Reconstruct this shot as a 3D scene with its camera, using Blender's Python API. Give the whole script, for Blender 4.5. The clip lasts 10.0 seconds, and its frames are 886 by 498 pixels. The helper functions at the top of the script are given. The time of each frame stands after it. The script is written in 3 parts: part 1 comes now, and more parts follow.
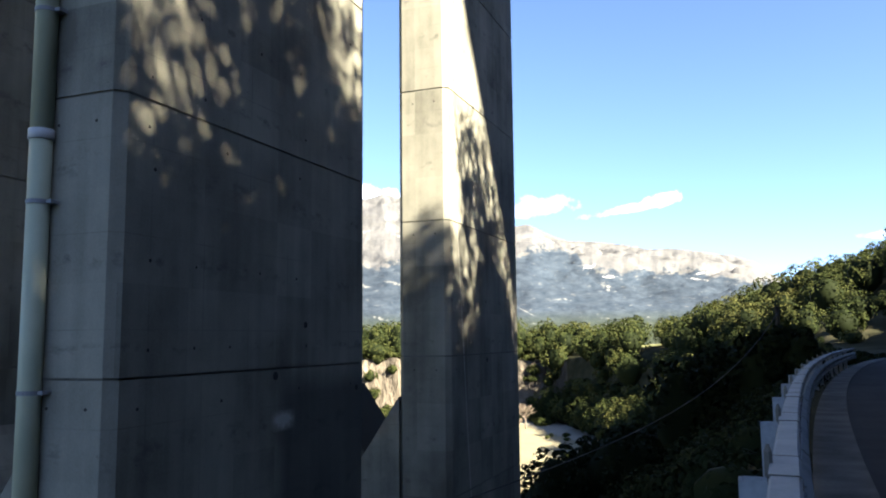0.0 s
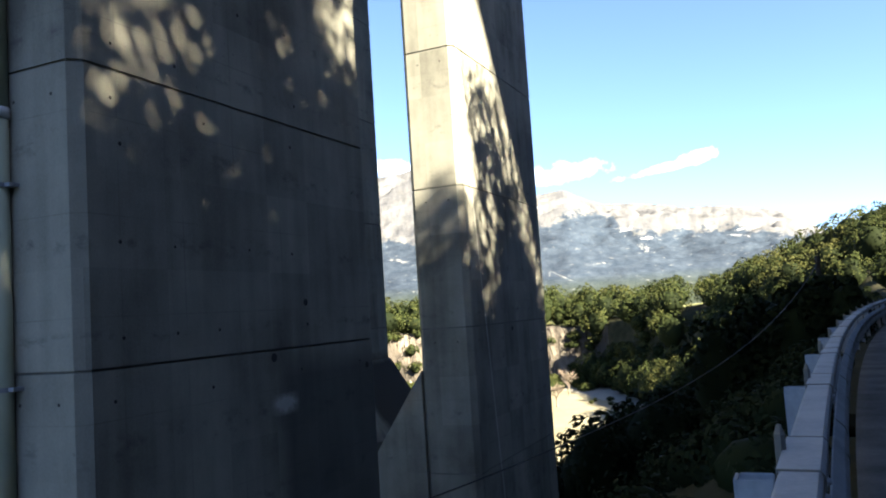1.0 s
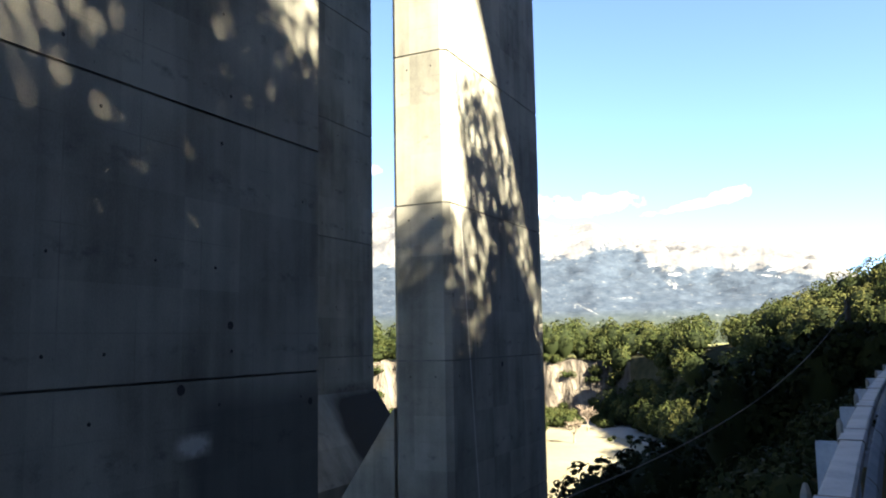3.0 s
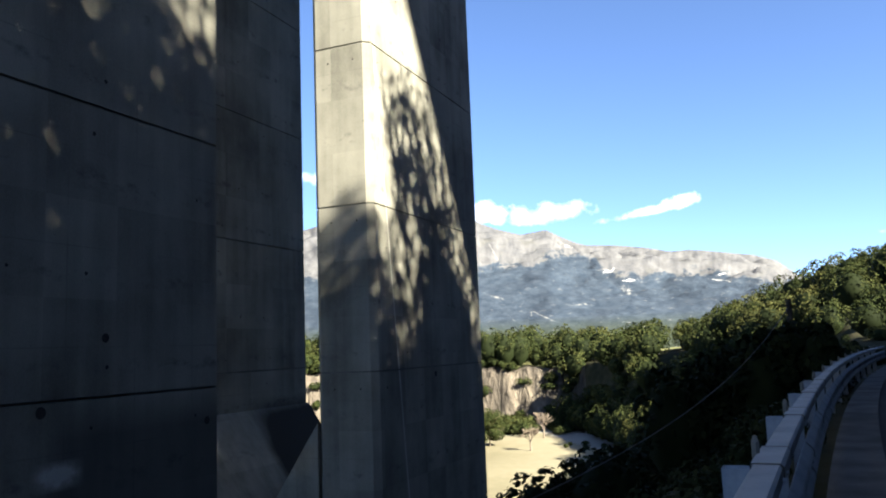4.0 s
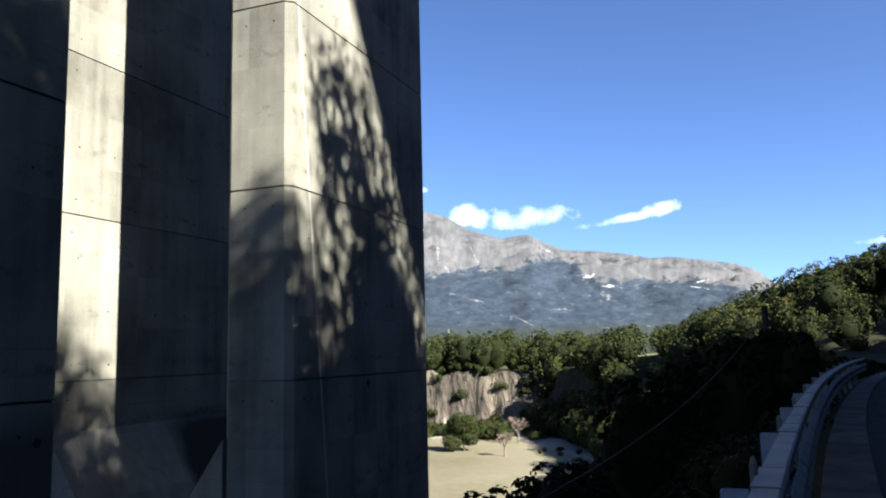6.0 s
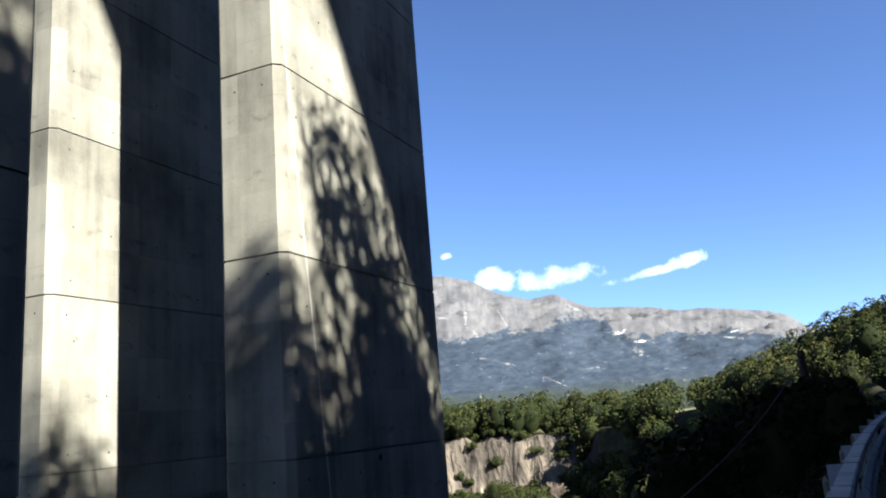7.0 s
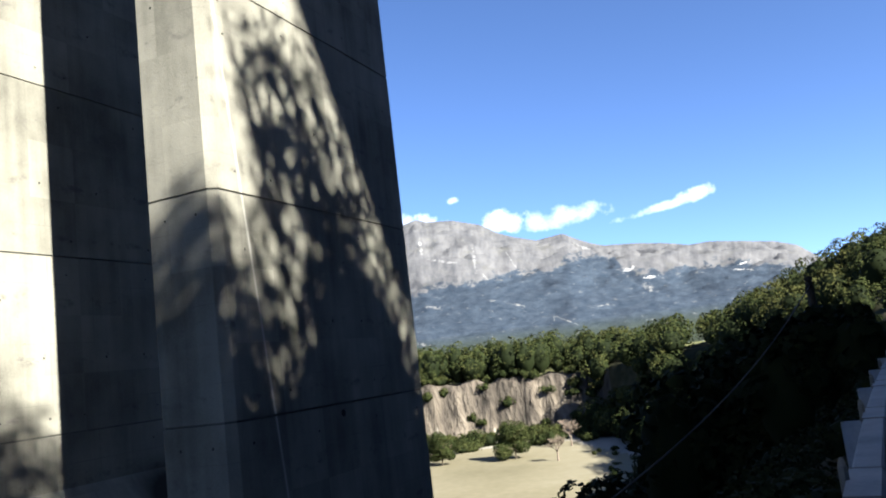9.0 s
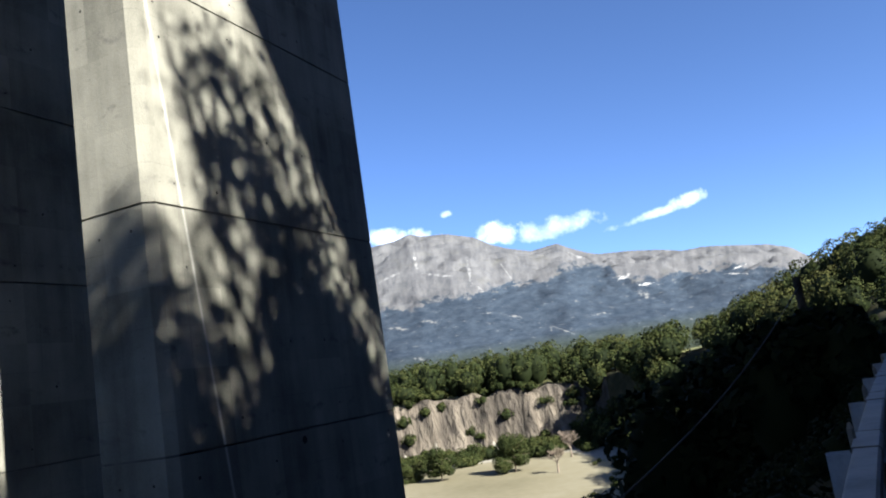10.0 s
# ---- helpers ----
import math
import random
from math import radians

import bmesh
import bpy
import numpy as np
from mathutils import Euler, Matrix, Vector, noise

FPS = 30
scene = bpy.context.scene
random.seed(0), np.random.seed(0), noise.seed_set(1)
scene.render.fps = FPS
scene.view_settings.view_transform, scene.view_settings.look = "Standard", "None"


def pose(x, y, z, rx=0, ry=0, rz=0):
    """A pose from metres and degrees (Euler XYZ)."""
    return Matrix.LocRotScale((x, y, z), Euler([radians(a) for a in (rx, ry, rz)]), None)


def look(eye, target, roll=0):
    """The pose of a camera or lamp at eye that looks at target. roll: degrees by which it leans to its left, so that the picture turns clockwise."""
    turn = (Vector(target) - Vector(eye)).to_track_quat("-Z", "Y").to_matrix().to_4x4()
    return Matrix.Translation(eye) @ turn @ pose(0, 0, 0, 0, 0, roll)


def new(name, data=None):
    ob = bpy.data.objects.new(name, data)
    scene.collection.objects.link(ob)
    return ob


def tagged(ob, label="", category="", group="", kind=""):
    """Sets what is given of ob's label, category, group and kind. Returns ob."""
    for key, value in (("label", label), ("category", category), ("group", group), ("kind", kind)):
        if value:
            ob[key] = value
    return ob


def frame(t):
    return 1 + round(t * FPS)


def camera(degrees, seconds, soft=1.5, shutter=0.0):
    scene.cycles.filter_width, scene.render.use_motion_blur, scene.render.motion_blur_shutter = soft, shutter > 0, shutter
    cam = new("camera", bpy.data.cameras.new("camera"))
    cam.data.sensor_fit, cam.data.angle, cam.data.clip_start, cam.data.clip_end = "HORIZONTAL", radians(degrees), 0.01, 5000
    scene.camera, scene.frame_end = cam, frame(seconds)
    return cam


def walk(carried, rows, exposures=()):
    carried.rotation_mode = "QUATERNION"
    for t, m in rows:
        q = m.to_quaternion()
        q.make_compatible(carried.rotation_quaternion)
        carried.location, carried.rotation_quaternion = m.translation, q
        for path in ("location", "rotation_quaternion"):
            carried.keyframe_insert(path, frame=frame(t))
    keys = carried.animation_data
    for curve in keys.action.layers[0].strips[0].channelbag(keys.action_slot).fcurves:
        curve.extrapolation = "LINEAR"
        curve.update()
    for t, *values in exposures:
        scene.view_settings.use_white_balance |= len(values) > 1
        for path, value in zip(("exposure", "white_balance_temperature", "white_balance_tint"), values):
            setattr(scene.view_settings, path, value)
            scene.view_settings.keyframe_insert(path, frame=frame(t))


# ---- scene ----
cam = camera(58.4, 10.0, soft=2.0)
PATH = [
    (0, (0.557, 1.096, 1.43), (-0.164, 2.948, 1.655), -0.6),
    (0.5, (0.701, 1.6, 1.356), (-0.069, 3.436, 1.54), -1.2),
    (1, (0.71, 2.259, 1.384), (-0.099, 4.081, 1.542), -3.7),
    (1.5, (0.741, 2.877, 1.285), (-0.142, 4.661, 1.478), -3.6),
    (2, (0.846, 3.423, 1.442), (-0.121, 5.166, 1.607), -2.2),
    (2.5, (0.891, 4.035, 1.376), (-0.114, 5.748, 1.61), -1.9),
    (3, (0.828, 4.785, 1.441), (-0.037, 6.574, 1.669), -1.0),
    (3.2, (0.872, 5.026, 1.416), (0.111, 6.857, 1.684), -1.4),
    (4.5, (1.04, 6.835, 1.401), (0.281, 8.67, 1.641), -2.8),
    (5, (1.074, 7.447, 1.424), (0.515, 9.341, 1.737), -0.7),
    (5.5, (1.111, 8.048, 1.442), (0.429, 9.899, 1.778), -1.7),
    (5.7, (1.064, 8.354, 1.472), (0.357, 10.208, 1.725), -1.5),
    (6.8, (1.077, 9.715, 1.429), (0.3, 11.526, 1.768), -2.4),
    (7, (1.117, 9.84, 1.453), (0.357, 11.642, 1.872), -4.5),
    (7.5, (1.061, 10.503, 1.465), (0.159, 12.242, 1.872), -7.3),
    (8, (1.045, 11.06, 1.528), (0.125, 12.81, 1.83), -5.8),
    (8.5, (1.074, 11.603, 1.515), (0.199, 13.375, 1.821), -9.7),
    (9, (1.167, 12.05, 1.482), (0.368, 13.861, 1.766), -6.8),
    (9.5, (1.254, 12.66, 1.526), (0.465, 14.462, 1.889), -7.8),
    (10, (1.294, 13.237, 1.495), (0.513, 15.051, 1.811), -8.7),
]
walk(cam, [(t, look(eye, target, roll)) for t, eye, target, roll in PATH],
     exposures=[(0.0, 3.25, 6400, 10), (1.0, 3.4, 6400, 10), (2.5, 3.65, 6500, 10), (3.0, 3.6, 6500, 10), (3.3, 3.35, 6300, 10), (4.5, 2.75, 6000, 11), (5.0, 2.7, 5800, 12), (5.5, 2.25, 5600, 13), (7.0, 2.4, 5600, 13), (7.5, 2.25, 5600, 13), (8.5, 2.7, 5700, 13), (9.5, 2.2, 5500, 13), (10.0, 2.2, 5500, 13)])

# ---- world and sun ----
SUN = Vector((1.0, -0.407, 0.73)).normalized()          # towards the sun
world = bpy.data.worlds.new("sky")
scene.world = world
world.use_nodes = True
wn, wl = world.node_tree.nodes, world.node_tree.links
wn.clear()
sky = wn.new("ShaderNodeTexSky")
sky.sky_type, sky.sun_disc = "NISHITA", False
sky.sun_elevation, sky.sun_rotation = math.asin(SUN.z), math.atan2(SUN.x, SUN.y)
sky.altitude, sky.air_density, sky.dust_density, sky.ozone_density = 300, 0.5, 0.6, 3.0


def maths(nodes, links, kind, a, b=None, c=None):
    n = nodes.new("ShaderNodeMath")
    n.operation = kind
    for k, v in enumerate((a, b, c)):
        if v is None:
            continue
        if isinstance(v, (int, float)):
            n.inputs[k].default_value = v
        else:
            links.new(v, n.inputs[k])
    return n.outputs[0]


def cloud_cover():
    """Small fair-weather clouds: soft-edged ellipses over the mountain in azimuth and elevation, torn by noise."""
    co, sep = wn.new("ShaderNodeTexCoord"), wn.new("ShaderNodeSeparateXYZ")
    wl.new(co.outputs["Generated"], sep.inputs[0])
    neg = maths(wn, wl, "MULTIPLY", sep.outputs[0], -1.0)
    az = maths(wn, wl, "MULTIPLY", maths(wn, wl, "ARCTAN2", neg, sep.outputs[1]), 57.2958)
    el = maths(wn, wl, "MULTIPLY", maths(wn, wl, "ARCSINE", sep.outputs[2]), 57.2958)
    tex = wn.new("ShaderNodeTexNoise")
    tex.inputs["Scale"].default_value, tex.inputs["Detail"].default_value, tex.inputs["Roughness"].default_value = 42, 7, 0.62
    wl.new(co.outputs["Generated"], tex.inputs["Vector"])
    torn = maths(wn, wl, "MULTIPLY_ADD", tex.outputs[0], 4.0, -2.0)
    total = None
    for a0, e0, w, h, tilt, dense in ((19.0, 9.5, 2.0, 0.95, 0.0, 1.0), (15.4, 9.35, 4.0, 0.8, -0.05, 0.55), (26.4, 10.3, 2.8, 0.8, 0.1, 0.95),
                                      (22.7, 11.55, 0.6, 0.3, 0.0, 0.7), (7.7, 9.0, 3.4, 0.34, -0.14, 0.6), (5.6, 9.5, 1.6, 0.5, -0.14, 0.85),
                                      (-8.0, 6.3, 1.4, 0.3, 0.0, 0.35), (33.0, 12.5, 3.0, 0.5, 0.1, 0.6)):
        da = maths(wn, wl, "SUBTRACT", az, a0)
        de = maths(wn, wl, "SUBTRACT", maths(wn, wl, "SUBTRACT", el, e0), maths(wn, wl, "MULTIPLY", da, tilt))
        p = maths(wn, wl, "POWER", maths(wn, wl, "ABSOLUTE", maths(wn, wl, "DIVIDE", da, w)), 2.0)
        q = maths(wn, wl, "POWER", maths(wn, wl, "ABSOLUTE", maths(wn, wl, "DIVIDE", de, h)), 2.0)
        inside = maths(wn, wl, "SUBTRACT", 1.0, maths(wn, wl, "ADD", p, q))
        body = maths(wn, wl, "ADD", inside, torn)
        soft = maths(wn, wl, "MULTIPLY", body, 0.42)
        soft = maths(wn, wl, "MINIMUM", maths(wn, wl, "MAXIMUM", soft, 0.0), 1.0)
        near = maths(wn, wl, "MINIMUM", maths(wn, wl, "MAXIMUM", maths(wn, wl, "ADD", inside, 1.0), 0.0), 1.0)
        one = maths(wn, wl, "MULTIPLY", maths(wn, wl, "MULTIPLY", soft, near), dense)
        total = one if total is None else maths(wn, wl, "MAXIMUM", total, one)
    return total


mixer = wn.new("ShaderNodeMix")
mixer.data_type = "RGBA"
wl.new(cloud_cover(), mixer.inputs["Factor"])
wl.new(sky.outputs[0], mixer.inputs["A"])
mixer.inputs["B"].default_value = (15.0, 15.0, 15.0, 1)
bg = wn.new("ShaderNodeBackground")
bg.inputs[1].default_value = 0.05
wout = wn.new("ShaderNodeOutputWorld")
wl.new(mixer.outputs["Result"], bg.inputs[0])
wl.new(bg.outputs[0], wout.inputs[0])
sun = new("sun", bpy.data.lights.new("sun", "SUN"))
sun.data.energy, sun.data.angle, sun.data.color = 5.0, radians(0.65), (1.0, 0.89, 0.67)
sun.matrix_world = look((60, -30, 60), Vector((60, -30, 60)) - SUN)


# ---- materials ----
def material(name, colours, scale=4.0, rough=0.8, bump=0.2, metal=0.0, fine=40.0, stretch=(1, 1, 1), island=0.0, depth=0.02, gloss=0.2):
    """Two scales of noise between the given colours, with fine relief."""
    m = bpy.data.materials.new(name)
    m.use_nodes = True
    n, l = m.node_tree.nodes, m.node_tree.links
    b = n["Principled BSDF"]
    b.inputs["Roughness"].default_value, b.inputs["Metallic"].default_value, b.inputs["Specular IOR Level"].default_value = rough, metal, gloss
    co = n.new("ShaderNodeTexCoord")
    mp = n.new("ShaderNodeMapping")
    mp.inputs["Scale"].default_value = stretch
    l.new(co.outputs["Object"], mp.inputs[0])
    big, small = n.new("ShaderNodeTexNoise"), n.new("ShaderNodeTexNoise")
    for tex, s in ((big, scale), (small, fine)):
        tex.inputs["Scale"].default_value, tex.inputs["Detail"].default_value = s, 6
        l.new(mp.outputs[0], tex.inputs["Vector"])
    mix = n.new("ShaderNodeMath")
    mix.operation = "MULTIPLY_ADD"
    mix.inputs[1].default_value = 0.35
    l.new(small.outputs[0], mix.inputs[0])
    l.new(big.outputs[0], mix.inputs[2])
    last = mix
    if island:
        geo, add = n.new("ShaderNodeNewGeometry"), n.new("ShaderNodeMath")
        add.operation, add.inputs[1].default_value = "MULTIPLY_ADD", island
        l.new(geo.outputs["Random Per Island"], add.inputs[0])
        l.new(mix.outputs[0], add.inputs[2])
        last = add
    ramp = n.new("ShaderNodeValToRGB")
    lo, hi = 0.42, 0.95 + island
    while len(ramp.color_ramp.elements) < len(colours):
        ramp.color_ramp.elements.new(0.5)
    for k, (e, c) in enumerate(zip(ramp.color_ramp.elements, colours)):
        e.position, e.color = min(1.0, (lo + (hi - lo) * k / (len(colours) - 1)) / (1 + island)), (*c, 1)
    div = n.new("ShaderNodeMath")
    div.operation, div.inputs[1].default_value = "DIVIDE", 1 + island
    l.new(last.outputs[0], div.inputs[0])
    l.new(div.outputs[0], ramp.inputs[0])
    l.new(ramp.outputs[0], b.inputs["Base Color"])
    if bump:
        bp = n.new("ShaderNodeBump")
        bp.inputs["Strength"].default_value, bp.inputs["Distance"].default_value = bump, depth
        l.new(small.outputs[0], bp.inputs["Height"])
        l.new(bp.outputs[0], b.inputs["Normal"])
    return m


SEAM = material("seam", [(0.08, 0.08, 0.075), (0.14, 0.135, 0.12)], 3, 0.9)
# near-black that paints the shade inside tie holes and drain holes
HOLE_DARK = material("tie_hole", [(0.02, 0.02, 0.02), (0.05, 0.045, 0.04)], 9, 0.9)
PVC = material("pvc", [(0.30, 0.33, 0.25), (0.36, 0.38, 0.29)], 2, 0.5, 0.05)
STEEL = material("galvanised", [(0.14, 0.153, 0.175), (0.205, 0.22, 0.245), (0.26, 0.275, 0.30)], 3, 0.7, 0.15)
GALV = material("pale_plastic", [(0.36, 0.38, 0.40), (0.46, 0.48, 0.5)], 3, 0.5, 0.05)
GUTTER = material("gutter_concrete", [(0.035, 0.035, 0.034), (0.085, 0.084, 0.082), (0.14, 0.137, 0.133)], 1.2, 0.9, 0.4, gloss=0.08)
ASPHALT = material("asphalt", [(0.024, 0.025, 0.029), (0.045, 0.045, 0.05)], 0.8, 0.9, 0.4, fine=120, gloss=0.05)
SOIL = material("soil", [(0.014, 0.015, 0.008), (0.03, 0.03, 0.017), (0.055, 0.048, 0.028)], 0.3, 0.95, 0.4, fine=5, gloss=0.04)
LEAF = material("leaf", [(0.007, 0.011, 0.004), (0.018, 0.025, 0.008), (0.036, 0.041, 0.013), (0.054, 0.053, 0.018)], 0.09, 0.75, 0, island=0.4, fine=0.5, gloss=0.04)
LEAF_OLIVE = material("leaf_olive", [(0.024, 0.029, 0.009), (0.044, 0.047, 0.015), (0.066, 0.064, 0.022)], 0.09, 0.75, 0, island=0.4, fine=0.5, gloss=0.04)
# darker copy of the leaf, with the shade of bank and crowns in its colour
LEAF_SHADED = material("leaf_shaded", [(0.006, 0.009, 0.004), (0.015, 0.020, 0.007)], 0.05, 0.75, 0, island=0.6, gloss=0.04)
BARK = material("bark", [(0.10, 0.08, 0.06), (0.2, 0.17, 0.13)], 3, 0.95, 0.5)
BARE = material("bare_twigs", [(0.12, 0.095, 0.075), (0.19, 0.155, 0.12)], 3, 0.95, 0.2)
CABLE = material("cable", [(0.045, 0.045, 0.045), (0.07, 0.07, 0.07)], 3, 0.7, 0, gloss=0.04)
TARRED = material("tarred_wood", [(0.02, 0.018, 0.015), (0.05, 0.045, 0.038)], 3, 0.85, 0.3)


def concrete_material(name, tone, seed):
    """Board-marked cast concrete: panel tints, vertical runs, blotches, pores and fine relief."""
    m = bpy.data.materials.new(name)
    m.use_nodes = True
    n, l = m.node_tree.nodes, m.node_tree.links
    b = n["Principled BSDF"]
    b.inputs["Roughness"].default_value, b.inputs["Specular IOR Level"].default_value = 0.85, 0.08
    co = n.new("ShaderNodeNewGeometry")

    def noise_at(scale, stretch, detail=5, rough=0.55):
        mp, tex = n.new("ShaderNodeMapping"), n.new("ShaderNodeTexNoise")
        mp.inputs["Scale"].default_value, mp.inputs["Location"].default_value = stretch, (seed, seed * 1.7, 0)
        tex.inputs["Scale"].default_value, tex.inputs["Detail"].default_value, tex.inputs["Roughness"].default_value = scale, detail, rough
        l.new(co.outputs["Position"], mp.inputs[0])
        l.new(mp.outputs[0], tex.inputs["Vector"])
        return tex.outputs[0]

    snap, white = n.new("ShaderNodeVectorMath"), n.new("ShaderNodeTexWhiteNoise")
    shift = n.new("ShaderNodeVectorMath")
    shift.operation, shift.inputs[1].default_value = "ADD", (0.3, -0.15, 0.43)
    snap.operation, snap.inputs[1].default_value = "SNAP", (1.2, 1.2, 1.333)
    l.new(co.outputs["Position"], shift.inputs[0])
    l.new(shift.outputs[0], snap.inputs[0])
    l.new(snap.outputs[0], white.inputs["Vector"])
    blot, runs, pores, fine = noise_at(0.55, (1, 1, 0.8)), noise_at(3.2, (1, 1, 0.07), 6), noise_at(9, (1, 1, 1), 3), noise_at(45, (1, 1, 0.6), 3)
    v = maths(n, l, "MULTIPLY_ADD", blot, 1.1, -0.55)
    v = maths(n, l, "ADD", v, maths(n, l, "MULTIPLY_ADD", runs, 0.42, -0.21))
    v = maths(n, l, "ADD", v, maths(n, l, "MULTIPLY_ADD", fine, 0.22, -0.11))
    v = maths(n, l, "ADD", v, maths(n, l, "MULTIPLY_ADD", white.outputs[0], 0.17, -0.085))
    v = maths(n, l, "ADD", v, 0.5)
    ramp = n.new("ShaderNodeValToRGB")
    for k, (p, c) in enumerate(((0.22, 0.42), (0.5, 0.8), (0.75, 1.08))):
        e = ramp.color_ramp.elements[k] if k < 2 else ramp.color_ramp.elements.new(p)
        e.position, e.color = p, (tone[0] * c, tone[1] * c, tone[2] * c, 1)
    ramp.color_ramp.elements[1].position = 0.5
    l.new(v, ramp.inputs[0])
    sep = n.new("ShaderNodeSeparateXYZ")
    l.new(co.outputs["Position"], sep.inputs[0])
    px, py, pz = sep.outputs

    def clamp(v):
        return maths(n, l, "MINIMUM", maths(n, l, "MAXIMUM", v, 0.0), 1.0)

    def near(v, centre, half):
        """One at the centre of a band, falling to nothing at its half width."""
        return clamp(maths(n, l, "SUBTRACT", 1.0, maths(n, l, "DIVIDE", maths(n, l, "ABSOLUTE", maths(n, l, "SUBTRACT", v, centre)), half)))

    def lay(fac, under, colour):
        x = n.new("ShaderNodeMix")
        x.data_type = "RGBA"
        l.new(fac, x.inputs["Factor"])
        l.new(under, x.inputs["A"])
        x.inputs["B"].default_value = (*colour, 1)
        return x.outputs["Result"]

    # faint panel edges of the formwork, smudges at the tie rows, a darker area below one joint, a seep stain, a lime
    # streak and a lime patch
    wob = maths(n, l, "MULTIPLY_ADD", blot, 0.5, -0.25)
    cell_y = maths(n, l, "FRACT", maths(n, l, "DIVIDE", maths(n, l, "ADD", py, 0.1), 1.2))
    cell_z = maths(n, l, "FRACT", maths(n, l, "DIVIDE", maths(n, l, "ADD", pz, 0.40), 1.3333))
    edge = maths(n, l, "MAXIMUM", near(cell_y, 0.5, 0.014), near(cell_z, 0.5, 0.01))
    edge = maths(n, l, "MULTIPLY", edge, clamp(maths(n, l, "MULTIPLY_ADD", noise_at(1.1, (1, 1, 1)), 3.0, -1.2)))
    tint = lay(maths(n, l, "MULTIPLY", edge, 0.75), ramp.outputs[0], (0.10, 0.095, 0.085))
    row = maths(n, l, "FRACT", maths(n, l, "DIVIDE", maths(n, l, "SUBTRACT", pz, 0.93), 4.0))
    rows = maths(n, l, "MAXIMUM", near(row, 0.415, 0.05), maths(n, l, "MAXIMUM", near(row, 0.745, 0.07), near(row, 0.1, 0.03)))
    smudge = clamp(maths(n, l, "MULTIPLY_ADD", noise_at(2.6, (1, 1, 1.6), 6, 0.65), 7.0, -3.7))
    tint = lay(maths(n, l, "MULTIPLY", maths(n, l, "MULTIPLY", rows, smudge), 0.85), tint, (0.09, 0.085, 0.08))
    below_joint = clamp(maths(n, l, "MULTIPLY", maths(n, l, "SUBTRACT", maths(n, l, "ADD", py, maths(n, l, "MULTIPLY", wob, 0.6)), 13.3), 2.2))
    below_joint = maths(n, l, "MULTIPLY", below_joint, clamp(maths(n, l, "MULTIPLY", maths(n, l, "SUBTRACT", 0.92, pz), 2.0)))
    below_joint = maths(n, l, "MULTIPLY", below_joint, maths(n, l, "LESS_THAN", py, 17.5))
    tint = lay(maths(n, l, "MULTIPLY", below_joint, 0.72), tint, (0.06, 0.06, 0.058))
    seep = maths(n, l, "MULTIPLY", near(px, -13.0, 1.6), clamp(maths(n, l, "MULTIPLY", near(maths(n, l, "ADD", py, maths(n, l, "MULTIPLY", wob, 2.2)), 28.6, 2.3), 2.5)))
    seep = maths(n, l, "MULTIPLY", seep, clamp(maths(n, l, "MULTIPLY", maths(n, l, "SUBTRACT", maths(n, l, "MULTIPLY_ADD", wob, 1.5, 0.1), pz), 1.5)))
    tint = lay(clamp(maths(n, l, "MULTIPLY", seep, 3.0)), tint, (0.035, 0.031, 0.025))
    line = maths(n, l, "ADD", maths(n, l, "ADD", py, maths(n, l, "MULTIPLY", pz, 0.113)), maths(n, l, "MULTIPLY", wob, 0.06))
    lime = maths(n, l, "MULTIPLY", near(line, 23.96, 0.05), maths(n, l, "GREATER_THAN", px, -7.8))
    lime = maths(n, l, "MULTIPLY", lime, clamp(maths(n, l, "MULTIPLY_ADD", runs, 3.0, -0.7)))
    spot = maths(n, l, "MULTIPLY", maths(n, l, "MULTIPLY", near(py, 13.62, 0.42), near(pz, 0.0, 0.2)), maths(n, l, "GREATER_THAN", px, -7.8))
    spot = clamp(maths(n, l, "MULTIPLY", spot, maths(n, l, "MULTIPLY", pores, 4.0)))
    tint = lay(maths(n, l, "MULTIPLY", maths(n, l, "MAXIMUM", lime, spot), 0.6), tint, (0.55, 0.54, 0.50))
    dark = n.new("ShaderNodeMix")
    dark.data_type = "RGBA"
    hole = maths(n, l, "MULTIPLY", maths(n, l, "GREATER_THAN", pores, 0.735), 0.55)
    l.new(hole, dark.inputs["Factor"])
    l.new(tint, dark.inputs["A"])
    dark.inputs["B"].default_value = (0.09, 0.085, 0.08, 1)
    l.new(dark.outputs["Result"], b.inputs["Base Color"])
    bp = n.new("ShaderNodeBump")
    bp.inputs["Strength"].default_value, bp.inputs["Distance"].default_value = 0.35, 0.015
    l.new(maths(n, l, "ADD", fine, maths(n, l, "MULTIPLY", runs, 0.8)), bp.inputs["Height"])
    l.new(bp.outputs[0], b.inputs["Normal"])
    return m


def mountain_material():
    """Forest below, bare grey rock above, with pale scree and clearings; distance haze is mixed into the colours as
    blue.
    """
    m = bpy.data.materials.new("mountain")
    m.use_nodes = True
    n, l = m.node_tree.nodes, m.node_tree.links
    b = n["Principled BSDF"]
    b.inputs["Roughness"].default_value, b.inputs["Specular IOR Level"].default_value = 0.95, 0.1
    geo, sep = n.new("ShaderNodeNewGeometry"), n.new("ShaderNodeSeparateXYZ")
    l.new(geo.outputs["Position"], sep.inputs[0])

    def tex(scale, detail=7, stretch=(1, 1, 1), rough=0.6):
        mp, t = n.new("ShaderNodeMapping"), n.new("ShaderNodeTexNoise")
        mp.inputs["Scale"].default_value = stretch
        t.inputs["Scale"].default_value, t.inputs["Detail"].default_value, t.inputs["Roughness"].default_value = scale, detail, rough
        l.new(geo.outputs["Position"], mp.inputs[0])
